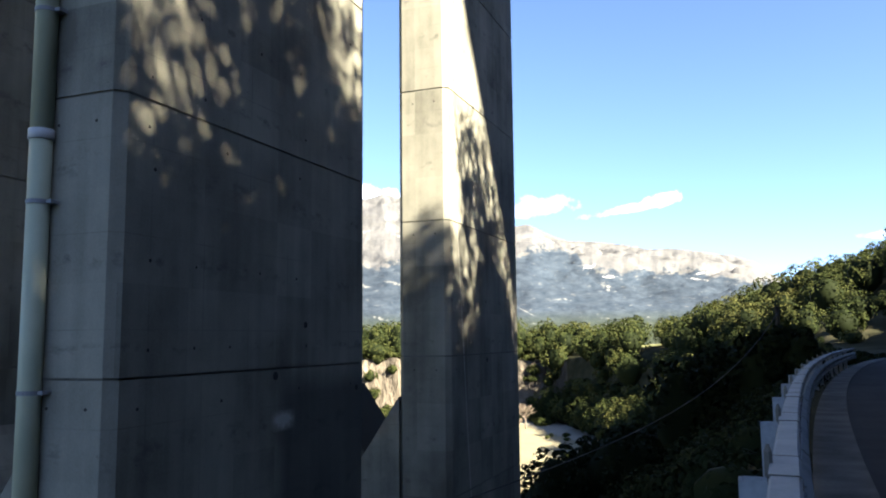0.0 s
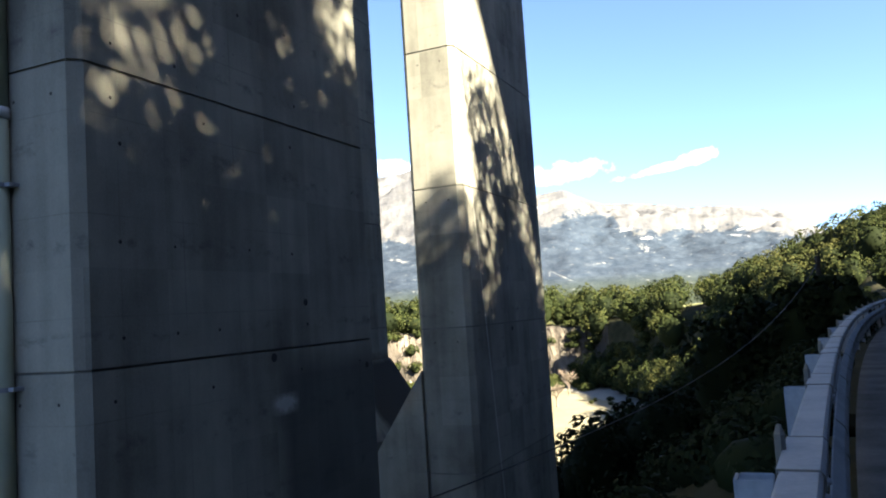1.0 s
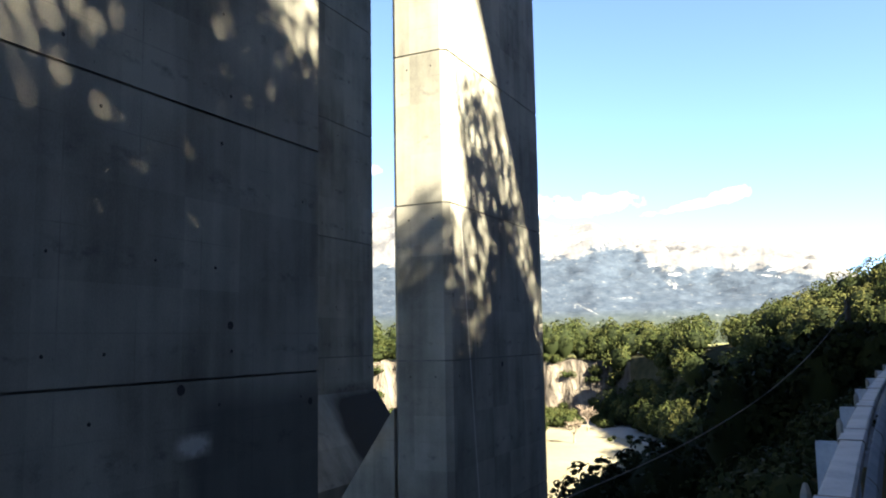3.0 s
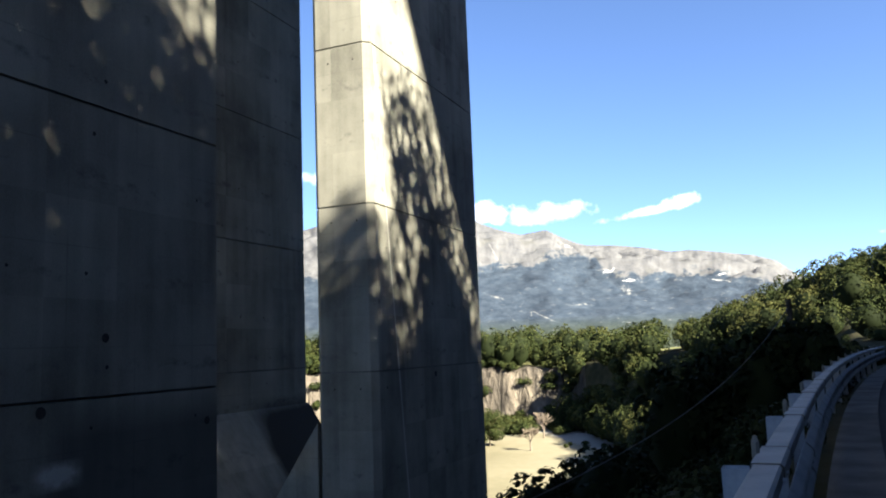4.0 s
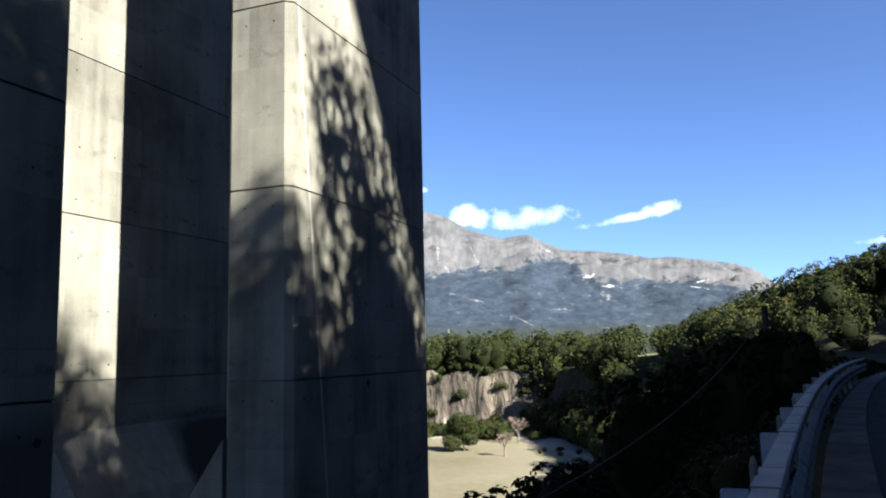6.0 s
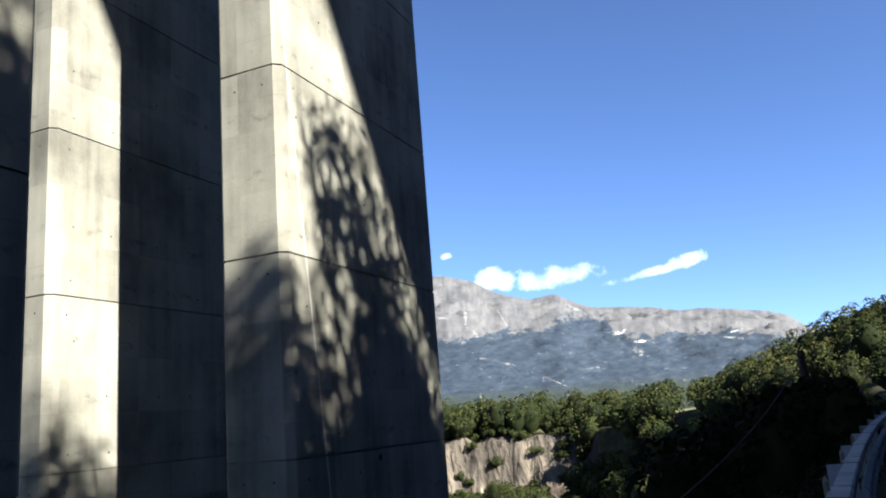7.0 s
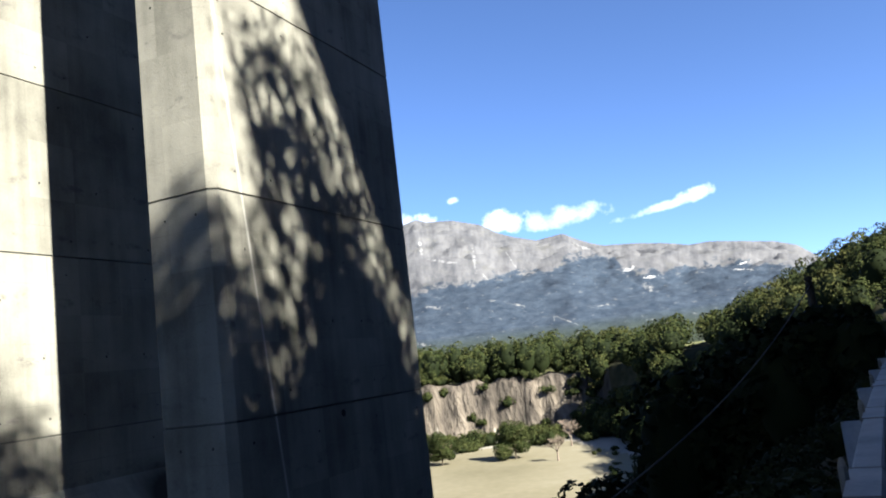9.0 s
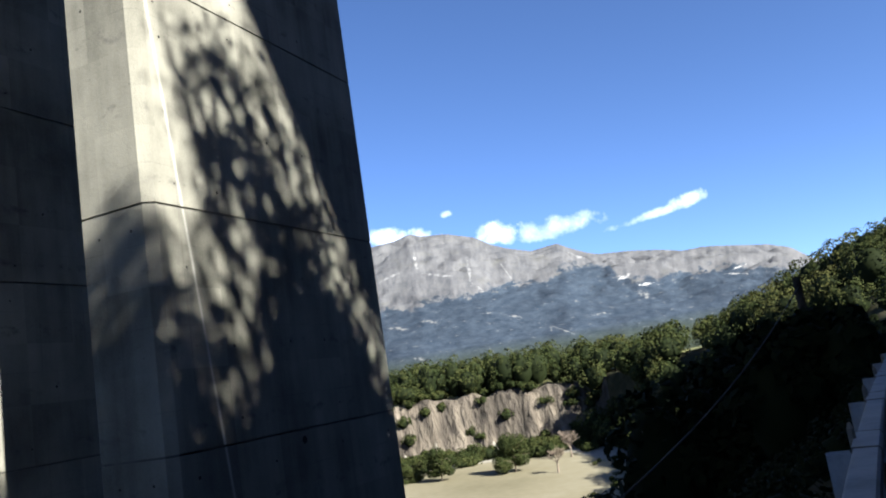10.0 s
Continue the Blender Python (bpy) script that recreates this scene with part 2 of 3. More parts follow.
        l.new(mp.outputs[0], t.inputs["Vector"])
        return t.outputs[0]

    def blend(fac, a, c):
        x = n.new("ShaderNodeMix")
        x.data_type = "RGBA"
        l.new(fac, x.inputs["Factor"])
        for key, v in (("A", a), ("B", c)):
            if isinstance(v, tuple):
                x.inputs[key].default_value = (*v, 1)
            else:
                l.new(v, x.inputs[key])
        return x.outputs["Result"]

    def clamp(v):
        return maths(n, l, "MINIMUM", maths(n, l, "MAXIMUM", v, 0.0), 1.0)

    px, py, pz = sep.outputs
    dx, dy = maths(n, l, "SUBTRACT", 1.2, px), maths(n, l, "SUBTRACT", py, 12.0)
    az = maths(n, l, "MULTIPLY", maths(n, l, "ARCTAN2", dx, dy), 57.2958)
    flat = maths(n, l, "SQRT", maths(n, l, "ADD", maths(n, l, "MULTIPLY", dx, dx), maths(n, l, "MULTIPLY", dy, dy)))
    el = maths(n, l, "MULTIPLY", maths(n, l, "ARCTAN2", maths(n, l, "SUBTRACT", pz, 1.4), flat), 57.2958)
    chart = n.new("ShaderNodeCombineXYZ")
    l.new(az, chart.inputs[0])
    l.new(el, chart.inputs[1])

    def chart_noise(scale, stretch, detail=8, rough=0.65, turn=0.0):
        mp, t = n.new("ShaderNodeMapping"), n.new("ShaderNodeTexNoise")
        mp.inputs["Scale"].default_value = (*stretch, 1)
        mp.inputs["Rotation"].default_value = (0, 0, turn)
        t.inputs["Scale"].default_value, t.inputs["Detail"].default_value, t.inputs["Roughness"].default_value = scale, detail, rough
        l.new(chart.outputs[0], mp.inputs[0])
        l.new(mp.outputs[0], t.inputs["Vector"])
        return t.outputs[0]

    def spots(places, ragged):
        """Ragged patches of (bearing, rise, half width, half height, tilt)."""
        total = None
        for a0, e0, w, h, tilt in places:
            da = maths(n, l, "SUBTRACT", az, a0)
            de = maths(n, l, "SUBTRACT", maths(n, l, "SUBTRACT", el, e0), maths(n, l, "MULTIPLY", da, tilt))
            p, q = maths(n, l, "DIVIDE", da, w), maths(n, l, "DIVIDE", de, h)
            r = maths(n, l, "ADD", maths(n, l, "MULTIPLY", p, p), maths(n, l, "MULTIPLY", q, q))
            one = clamp(maths(n, l, "MULTIPLY", maths(n, l, "ADD", maths(n, l, "SUBTRACT", 1.0, r), ragged), 1.6))
            total = one if total is None else maths(n, l, "MAXIMUM", total, one)
        return total

    # the treeline's rise against the bearing
    line = n.new("ShaderNodeValToRGB")
    marks = ((-4, 2.8), (0.1, 3.5), (3.5, 4.4), (5.3, 4.65), (8.4, 4.45), (11.0, 4.95), (11.7, 5.9), (14.8, 6.4), (16.6, 5.6), (19.0, 5.8), (20.7, 5.65), (23.2, 5.45), (25.7, 5.2), (30, 5.4))
    while len(line.color_ramp.elements) < len(marks):
        line.color_ramp.elements.new(0.5)
    for e, (a0, e0) in zip(line.color_ramp.elements, marks):
        e.position, e.color = (a0 + 4) / 34, (e0 / 10, e0 / 10, e0 / 10, 1)
    l.new(maths(n, l, "DIVIDE", maths(n, l, "ADD", az, 4.0), 34.0), line.inputs[0])
    torn = maths(n, l, "MULTIPLY_ADD", chart_noise(0.9, (1, 1.4), 10, 0.7), 3.4, -1.7)
    up = clamp(maths(n, l, "MULTIPLY_ADD", maths(n, l, "ADD", maths(n, l, "SUBTRACT", el, maths(n, l, "MULTIPLY", line.outputs[0], 10.0)), torn), 4.5, 0.5))
    rag = maths(n, l, "MULTIPLY_ADD", chart_noise(2.6, (1, 1.7), 8, 0.75), 13.0, -6.9)
    fine = maths(n, l, "MULTIPLY_ADD", chart_noise(0.9, (1.4, 0.9), 12, 0.7, 0.3), 4.2, -1.6)
    # gully shading painted as paler streaks; the rock tones carry a little haze blue
    gully = maths(n, l, "MULTIPLY_ADD", chart_noise(0.9, (2.2, 0.5), 9, 0.62, 0.35), 9.0, -4.4)
    rock = blend(clamp(fine), (0.056, 0.058, 0.064), (0.103, 0.103, 0.106))
    rock = blend(maths(n, l, "MULTIPLY", clamp(gully), 0.45), rock, (0.124, 0.124, 0.128))
    grass = clamp(maths(n, l, "MULTIPLY_ADD", chart_noise(0.7, (1, 2.0), 5), 5.0, -2.7))
    rock = blend(maths(n, l, "MULTIPLY", grass, 0.45), rock, (0.086, 0.085, 0.066))
    scree = spots(((21.65, 7.1, 0.13, 0.85, 1.0), (21.1, 5.9, 0.5, 0.13, 1.0), (19.05, 6.9, 0.55, 0.14, 2.0), (25.4, 8.5, 0.12, 0.6, 1.5), (24.0, 7.3, 1.2, 0.09, 0.25), (27.5, 7.6, 0.8, 0.1, -0.3),
                   (13.8, 7.0, 0.5, 0.1, 0.5)), rag)
    rock = blend(maths(n, l, "MULTIPLY", scree, 0.75), rock, (0.20, 0.2, 0.2))
    # forest colours pushed towards blue to stand for the haze of distance
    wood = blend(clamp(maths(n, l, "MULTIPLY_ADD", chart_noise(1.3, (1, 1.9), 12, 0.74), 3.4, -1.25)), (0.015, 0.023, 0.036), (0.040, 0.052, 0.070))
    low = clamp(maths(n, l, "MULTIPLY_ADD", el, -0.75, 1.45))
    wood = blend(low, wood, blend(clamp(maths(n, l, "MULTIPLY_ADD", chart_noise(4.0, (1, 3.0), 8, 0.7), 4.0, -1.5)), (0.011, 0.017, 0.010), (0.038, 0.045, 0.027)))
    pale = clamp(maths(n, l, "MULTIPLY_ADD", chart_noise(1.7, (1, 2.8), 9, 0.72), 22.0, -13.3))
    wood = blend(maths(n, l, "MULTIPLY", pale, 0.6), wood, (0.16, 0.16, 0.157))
    lanes = spots(((15.75, 2.05, 0.85, 0.06, 0.53), (16.5, 2.2, 0.06, 0.25, 0.0), (9.7, 3.6, 0.4, 0.3, 0.6), (27.4, 3.9, 0.7, 0.12, 0.2), (25.0, 4.05, 0.6, 0.1, 0.2), (20.9, 4.05, 0.35, 0.06, 0.1), (18.9, 3.5, 0.5, 0.09, 0.3),
                   (13.0, 2.7, 0.5, 0.08, 0.0), (8.5, 0.9, 0.6, 0.3, 0.0), (21.0, 1.2, 0.12, 0.4, 2.0), (26.0, 1.5, 0.5, 0.1, 0.2)), rag)
    wood = blend(maths(n, l, "MULTIPLY", lanes, 0.6), wood, (0.20, 0.198, 0.19))
    # dark patches for shaded woods, their dimness and haze blue put in the colour
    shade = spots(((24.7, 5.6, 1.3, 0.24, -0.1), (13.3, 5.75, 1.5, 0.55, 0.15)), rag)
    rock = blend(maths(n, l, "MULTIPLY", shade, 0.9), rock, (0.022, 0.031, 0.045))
    quarry = spots(((10.9, 5.0, 0.42, 0.16, -0.2), (9.4, 4.28, 0.5, 0.09, 0.0), (3.4, 4.3, 0.6, 0.07, -0.15), (3.5, 3.9, 0.7, 0.05, 0.2)), rag)
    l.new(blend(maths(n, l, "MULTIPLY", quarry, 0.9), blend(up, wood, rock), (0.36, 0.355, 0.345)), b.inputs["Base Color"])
    bp = n.new("ShaderNodeBump")
    bp.inputs["Strength"].default_value, bp.inputs["Distance"].default_value = 0.7, 22.0
    l.new(tex(0.009, 9, (1, 1, 1), 0.6), bp.inputs["Height"])
    l.new(bp.outputs[0], b.inputs["Normal"])
    return m


CONCRETE = concrete_material("concrete", (0.246, 0.240, 0.202), 0.0)
MOUNTAIN = mountain_material()
FIELD = material("dry_grass", [(0.105, 0.094, 0.056), (0.145, 0.13, 0.083), (0.18, 0.165, 0.115)], 0.03, 0.95, 0.2, fine=0.6)
GRAVEL = material("river_gravel", [(0.13, 0.12, 0.095), (0.21, 0.195, 0.165), (0.28, 0.265, 0.225)], 0.06, 0.95, 0.3, fine=0.8)
ROCK = material("cliff_rock", [(0.012, 0.011, 0.009), (0.055, 0.047, 0.038), (0.115, 0.098, 0.076), (0.165, 0.142, 0.112)], 0.13, 0.95, 1.0, fine=0.6, stretch=(1, 1, 0.22), depth=2.5)
MEADOW = material("meadow", [(0.07, 0.08, 0.03), (0.13, 0.13, 0.05), (0.2, 0.18, 0.08)], 0.03, 0.95, 0.2, fine=0.5)


# ---- building helpers ----
def mesh_object(name, verts, faces, mat, parent=None, label="", smooth=False):
    me = bpy.data.meshes.new(name)
    me.from_pydata([tuple(v) for v in verts], [], [tuple(f) for f in faces])
    me.materials.append(mat)
    if smooth:
        me.polygons.foreach_set("use_smooth", [True] * len(me.polygons))
    me.update()
    ob = new(name, me)
    if parent:
        ob.parent = parent
    if label:
        ob["label"] = label
    return ob


def part(name, bm, mat, parent=None, label="", smooth=False):
    me = bpy.data.meshes.new(name)
    bm.to_mesh(me)
    bm.free()
    me.materials.append(mat)
    if smooth:
        me.polygons.foreach_set("use_smooth", [True] * len(me.polygons))
    ob = new(name, me)
    if parent:
        ob.parent = parent
    if label:
        ob["label"] = label
    return ob


def box(bm, x0, x1, y0, y1, z0, z1, bevel=0.0):
    r = bmesh.ops.create_cube(bm, size=1)
    bmesh.ops.scale(bm, vec=(x1 - x0, y1 - y0, z1 - z0), verts=r["verts"])
    bmesh.ops.translate(bm, vec=((x0 + x1) / 2, (y0 + y1) / 2, (z0 + z1) / 2), verts=r["verts"])
    if bevel:
        edges = list({e for v in r["verts"] for e in v.link_edges})
        bmesh.ops.bevel(bm, geom=edges, offset=bevel, segments=2, affect="EDGES")
    return bm


def tube(verts, faces, path, radii, sides=6):
    """Adds a tapered tube along a path of points."""
    base, path = len(verts), [Vector(p) for p in path]
    for k, p in enumerate(path):
        d = (path[min(k + 1, len(path) - 1)] - path[max(k - 1, 0)]).normalized()
        a = d.cross(Vector((0.31, 0.87, 0.38))).normalized()
        b = d.cross(a)
        for s in range(sides):
            w = 2 * math.pi * s / sides
            verts.append(p + (a * math.cos(w) + b * math.sin(w)) * radii[k])
    for k in range(len(path) - 1):
        for s in range(sides):
            q = base + k * sides
            faces.append((q + s, q + (s + 1) % sides, q + sides + (s + 1) % sides, q + sides + s))
    faces.append(tuple(base + s for s in range(sides))[::-1])
    faces.append(tuple(base + (len(path) - 1) * sides + s for s in range(sides)))


# ---- terrain ----
def rail_x(y):
    """The guard rail's line over the plan."""
    y = max(y, -40.0)
    if y <= 46:
        return 0.56 + 0.0185 * y + 0.00186 * y * y
    return rail_x(46) + (y - 46) * 0.195 + 0.006 * (y - 46) ** 2


def step(a, b, x):
    t = min(1.0, max(0.0, (x - a) / (b - a)))
    return t * t * (3 - 2 * t)


def lerp_table(table, x):
    if x <= table[0][0]:
        return table[0][1]
    for (a, p), (b, q) in zip(table, table[1:]):
        if x <= b:
            return p + (q - p) * (x - a) / (b - a)
    return table[-1][1]


FLOOR = -24.0
# azimuth (degrees to the left of +y) against elevation of the far mountain's crest and of the near spur's ground
SKYLINE = [(-40, 1.0), (-12, 1.6), (-6, 2.4), (-3, 3.0), (-1.6, 3.7), (-1.1, 4.1), (-0.2, 4.8), (1.1, 5.25), (3.2, 5.6), (5.4, 5.9), (6.6, 5.85), (8.0, 6.15), (10.3, 6.45),
           (12.3, 6.65), (13.1, 6.9), (14.2, 7.4), (15.1, 7.9), (16, 7.8), (17.0, 7.7), (18.6, 8.15), (19.8, 8.6), (20.9, 9.25), (22.9, 9.75), (24.8, 9.85), (25.6, 10.1),
           (26.7, 9.75), (28.4, 9.55), (34, 8.0), (45, 5.0), (70, 2.0)]
SPUR = [(-60, 15.0), (-30, 14.0), (-25, 12.5), (-20, 10.0), (-16, 8.0), (-13, 6.4), (-9.2, 4.7), (-6.7, 3.4), (-1.5, 1.2), (0.7, 0.3), (4.5, -0.6), (8.3, -1.0), (12.2, -1.3), (15.5, -1.6), (28, -1.3), (60, -1.5)]


def polar(x, y):
    dx, dy = x - 1.2, y - 12.0
    return math.hypot(dx, dy), math.degrees(math.atan2(-dx, dy))


def spur_reach(az, n1):
    """Distance of the spur's crest, and of its foot."""
    d = 255.0 if az > 14.5 else max(255 - (14.5 - az) * 5.5, 140)
    d += n1 * 6
    return d, (d - 6 if az > 14.5 else max(d - 6 - (14.5 - az) * 8, 75))


def height(x, y):
    n1 = noise.noise((x * 0.02, y * 0.02, 0.3))
    n2 = noise.noise((x * 0.13, y * 0.13, 1.7))
    dist, az = polar(x, y)
    side = x - rail_x(min(y, 60))
    if side < -0.5:
        near = -0.15 - max(0.0, -side - 0.7) * 0.72 + n2 * 0.5 * step(1, 6, -side)
    elif side < 7.5:
        near = -0.12
    else:
        near = -0.1 + 0.85 * min(max(side - 7.2, 0), 30 - 9 * step(58, 90, y)) + 2 * step(34, 120, side) + n2 * 0.5 * step(7.5, 12, side)
    near += 24 * step(20, 44, x) * step(24, 34, y) * (1 - step(44, 58, y))      # unseen shoulder added to the hill above the bend, to block sky light
    near = max(near, FLOOR + n1 * 0.6)
    if abs(az) > 80:
        return near
    crest, foot = spur_reach(az, n1)
    if az > 13:
        crest += 3.0 * noise.noise((az * 1.3, 0.0, 7.0)) + 1.6 * noise.noise((az * 4.1, 2.0, 7.0))
        foot = crest - 6
    top = min(57.0, 1.4 + crest * math.tan(radians(lerp_table(SPUR, az))))
    if az > 13:
        top += 2.2 * noise.noise((az * 0.9, 4.0, 1.0)) - 0.8
    rise = step(foot, crest + 3, dist) ** (1 + 1.2 * step(-3, 3, az) * (1 - step(13, 15, az)))
    z = near + (max(top, near) + n1 * 1.5 + n2 * 0.6 - near) * rise
    if az > -4:
        z -= (top + 30) * step(crest + 60, crest + 500, dist)
    if dist > 700:
        m = 4200 * math.tan(radians(lerp_table(SKYLINE, az)))
        t = step(900, 4200, dist)
        r = noise.fractal((x * 0.0016, y * 0.0016, 4.2), 1.0, 2.1, 6)
        g = noise.ridged_multi_fractal((x * 0.0013, y * 0.0013, 9.1), 0.9, 2.2, 6, 1.0, 2.0)
        far = m * (t ** 1.25) + (r * 85 + (g - 1.2) * 95) * t * (1 - t * 0.97) - 25 * (1 - t)
        cut = abs(noise.fractal((x * 0.0042, y * 0.0042, 2.6), 0.9, 2.0, 4))
        far -= 34 * (1 - min(1.0, cut * 2.6)) * step(0.3, 0.7, t) * (1 - step(0.86, 0.99, t))
        far += 22 * step(0.3, 0.9, noise.noise((x * 0.003, y * 0.003, 2.0))) * (1 - t)
        z = z + (far - z) * step(700, 1300, dist)
    return z


def build_ground():
    azs = list(np.arange(-16, 34, 0.25)) + list(np.arange(34, 344, 4.0))
    rads = list(np.geomspace(0.8, 60, 50)) + list(np.arange(63, 236, 4.0)) + list(np.arange(236, 266, 1.0))
    rads += list(np.geomspace(270, 1300, 40)) + list(np.arange(1330, 4500, 26.0)) + [4550, 4700]
    verts, faces, slots = [], [], []
    n = len(azs)
    for r in rads:
        for a in azs:
            x, y = 1.2 - r * math.sin(radians(a)), 12 + r * math.cos(radians(a))
            verts.append((x, y, height(x, y) if r < 4600 else -400))
    for i in range(len(rads) - 1):
        for j in range(n):
            k = (i * n + j, i * n + (j + 1) % n, (i + 1) * n + (j + 1) % n, (i + 1) * n + j)
            faces.append(k)
            dist, az = rads[i], azs[j]
            x, y, z = verts[k[0]]
            wob = noise.noise((x * 0.03, y * 0.03, 5.0))
            steep = abs(verts[k[2]][2] - z) > 0.55 * (rads[i + 1] - dist)
            slot = 0
            if 9.6 < az < 40 and z < FLOOR + 1.0 and dist < 262:
                bend = 232 - max(0.0, 17 - az) * 9 + wob * 10
                slot = 2 if bend < dist else 1
            elif az > 13 and 225 < dist < 268:
                slot = 3
            elif az > 4 and 268 < dist < 700:
                slot = 4
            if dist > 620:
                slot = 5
            slots.append(slot)
    faces.append(tuple(range(n)))
    slots.append(0)
    ob = mesh_object("ground", verts, faces, SOIL, smooth=True)
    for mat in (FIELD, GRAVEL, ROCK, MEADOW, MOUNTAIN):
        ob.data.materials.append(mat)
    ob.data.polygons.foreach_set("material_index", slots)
    tagged(ob, "valley, wooded slopes and far mountain of bare grey rock", "ground", kind="structure")
    return ob


build_ground()


# ---- road, gutter and guard rail ----
def strip(name, off0, off1, z, mat, label, thick=0.12, y0=-30.0, y1=110.0):
    verts, faces = [], []
    ys = np.arange(y0, y1 + 0.1, 1.0)
    for y in ys:
        for off, zz in ((off0, z), (off1, z), (off1, z - thick), (off0, z - thick)):
            verts.append((rail_x(y) + off, y, zz))
    for i in range(len(ys) - 1):
        for s in range(4):
            faces.append((4 * i + s, 4 * i + (s + 1) % 4, 4 * i + 4 + (s + 1) % 4, 4 * i + 4 + s))
    faces += [(3, 2, 1, 0), tuple(4 * (len(ys) - 1) + s for s in range(4))]
    ob = mesh_object(name, verts, faces, mat)
    return tagged(ob, label, name, kind="structure")


strip("road", 0.62, 7.3, 0.0, ASPHALT, "dark grey asphalt road curving away along the hillside", 0.3)
strip("pavement", 0.1, 0.62, 0.03, GUTTER, "stained pale concrete gutter strip beside the guard rail", 0.3)


# ---- guard rail ----
RAIL_TOP = 0.78


def along(y, off, z):
    """A place beside the rail's line, off metres to the right of it."""
    slope = (rail_x(y + 0.1) - rail_x(y - 0.1)) / 0.2
    k = 1 / math.hypot(1, slope)
    return Vector((rail_x(y) + off * k, y - off * slope * k, z))


def sweep(name, section, y0, y1, mat, parent, label=""):
    """A closed cross section of (off, z) carried along the rail's line."""
    count = max(2, int((y1 - y0) / 0.75) + 1)
    ys, verts, faces = np.linspace(y0, y1, count), [], []
    for y in ys:
        verts += [along(y, off, z) for off, z in section]
    k = len(section)
    for i in range(count - 1):
        for s in range(k):
            faces.append((i * k + s, i * k + (s + 1) % k, (i + 1) * k + (s + 1) % k, (i + 1) * k + s))
    faces += [tuple(range(k))[::-1], tuple((count - 1) * k + s for s in range(k))]
    return mesh_object(name, verts, faces, mat, parent, label)


def guard_rail():
    th = tagged(new("guard_rail"), "galvanised steel guard rail with a broad flat top beam on posts", "guard rail")
    t = RAIL_TOP
    top = [(-0.12, t - 0.015), (-0.108, t), (0.008, t), (0.022, t - 0.015), (0.022, t - 0.075), (0.01, t - 0.075), (0.01, t - 0.03), (-0.108, t - 0.03),
           (-0.108, t - 0.08), (-0.12, t - 0.08)]
    wave = [(0.03, 0.17), (0.045, 0.185), (0.074, 0.215), (0.082, 0.235), (0.082, 0.255), (0.074, 0.275), (0.055, 0.30), (0.045, 0.315), (0.045, 0.335), (0.055, 0.35), (0.074, 0.375),
            (0.082, 0.395), (0.082, 0.415), (0.074, 0.435), (0.045, 0.465), (0.03, 0.48)]
    low = [(off, t - d) for off, d in wave] + [(off - 0.008, t - d) for off, d in reversed(wave)]
    y = -10.4
    while y < 44:
        beam = sweep("top_beam", top, y, y + 2.575, STEEL, th)
        low_beam = sweep("lower_beam", low, y - 0.3, y + 2.28, STEEL, th)
        for dy, z in ((0.12, t - 0.06), (-0.12, t - 0.06), (-0.18, t - 0.33), (0.18, t - 0.33)):
            v, f = [], []
            p = along(y + dy, 0.022 if z > 0.6 else 0.05, z)
            tube(v, f, [p, p + Vector((0.018, 0, 0))], [0.016, 0.012], 6)
            mesh_object("bolt", v, f, STEEL, beam if z > 0.6 else low_beam)
        cover = [(-0.124, t - 0.084), (-0.124, t + 0.004), (0.012, t + 0.004), (0.027, t - 0.015), (0.027, t - 0.08), (0.022, t - 0.08), (0.022, t - 0.015), (0.008, t - 0.002),
                 (-0.116, t - 0.002), (-0.116, t - 0.084)]
        sweep("splice_plate", cover, y - 0.02, y + 0.63, STEEL, beam)
        lip = [(off * 1.01 + 0.001, z + 0.002) for off, z in cover]
        for end in (y - 0.026, y + 0.63):
            sweep("splice", lip, end, end + 0.012, SEAM, beam, "dark lapped joint")
        sweep("splice", [(off + 0.004, z) for off, z in low], y - 0.32, y - 0.295, SEAM, low_beam, "dark lapped joint")
        bm = bmesh.new()
        for x0, x1, y0, y1 in ((-0.25, -0.238, -0.055, 0.055), (-0.238, -0.125, -0.055, -0.045), (-0.238, -0.125, 0.045, 0.055)):
            box(bm, x0, x1, y0, y1, -0.9, t - 0.005, 0.004)
        ob = part("post", bm, STEEL, th)
        ob.location = (rail_x(y - 0.08), y - 0.08, 0)
        v, f = [], []
        p = along(y + 0.35, -0.13, t - 0.16)
        tube(v, f, [p, p + Vector((0, 0, 0.22)), p + Vector((0, 0.03, 0.25))], [0.022, 0.022, 0.01], 6)
        mesh_object("reflector_stub", v, f, SEAM, th, "short dark stub behind the beam")
        y += 2.6
    return th


guard_rail()


# ---- bridge piers ----
JOINTS = [-3.1, 0.93, 4.92, 8.94, 12.94, 16.94, 20.94, 24.94, 28.94, 32.94, 36.94]


def disc(verts, faces, centre, axis, radius, proud, sides=8):
    tube(verts, faces, [Vector(centre) - Vector(axis) * 0.02, Vector(centre) + Vector(axis) * proud], [radius, radius * 0.9], sides)


def pier(x1, y0, y1, label, seed, thick=1.62, top=40.8, haunch=-1, big=None):
    th = tagged(new("bridge_pier"), label, "bridge pier", "bridge piers")
    rng = random.Random(seed)
    zs = [-14.0] + JOINTS + [top]
    for a, b in zip(zs, zs[1:]):
        bm = bmesh.new()
        box(bm, x1 - thick, x1, y0, y1, a + 0.019, b - 0.019)
        upright = [e for e in bm.edges if abs(e.verts[0].co.z - e.verts[1].co.z) > 0.5]
        bmesh.ops.bevel(bm, geom=upright, offset=0.15, segments=1, affect="EDGES")
        part("concrete_lift", bm, CONCRETE, th)
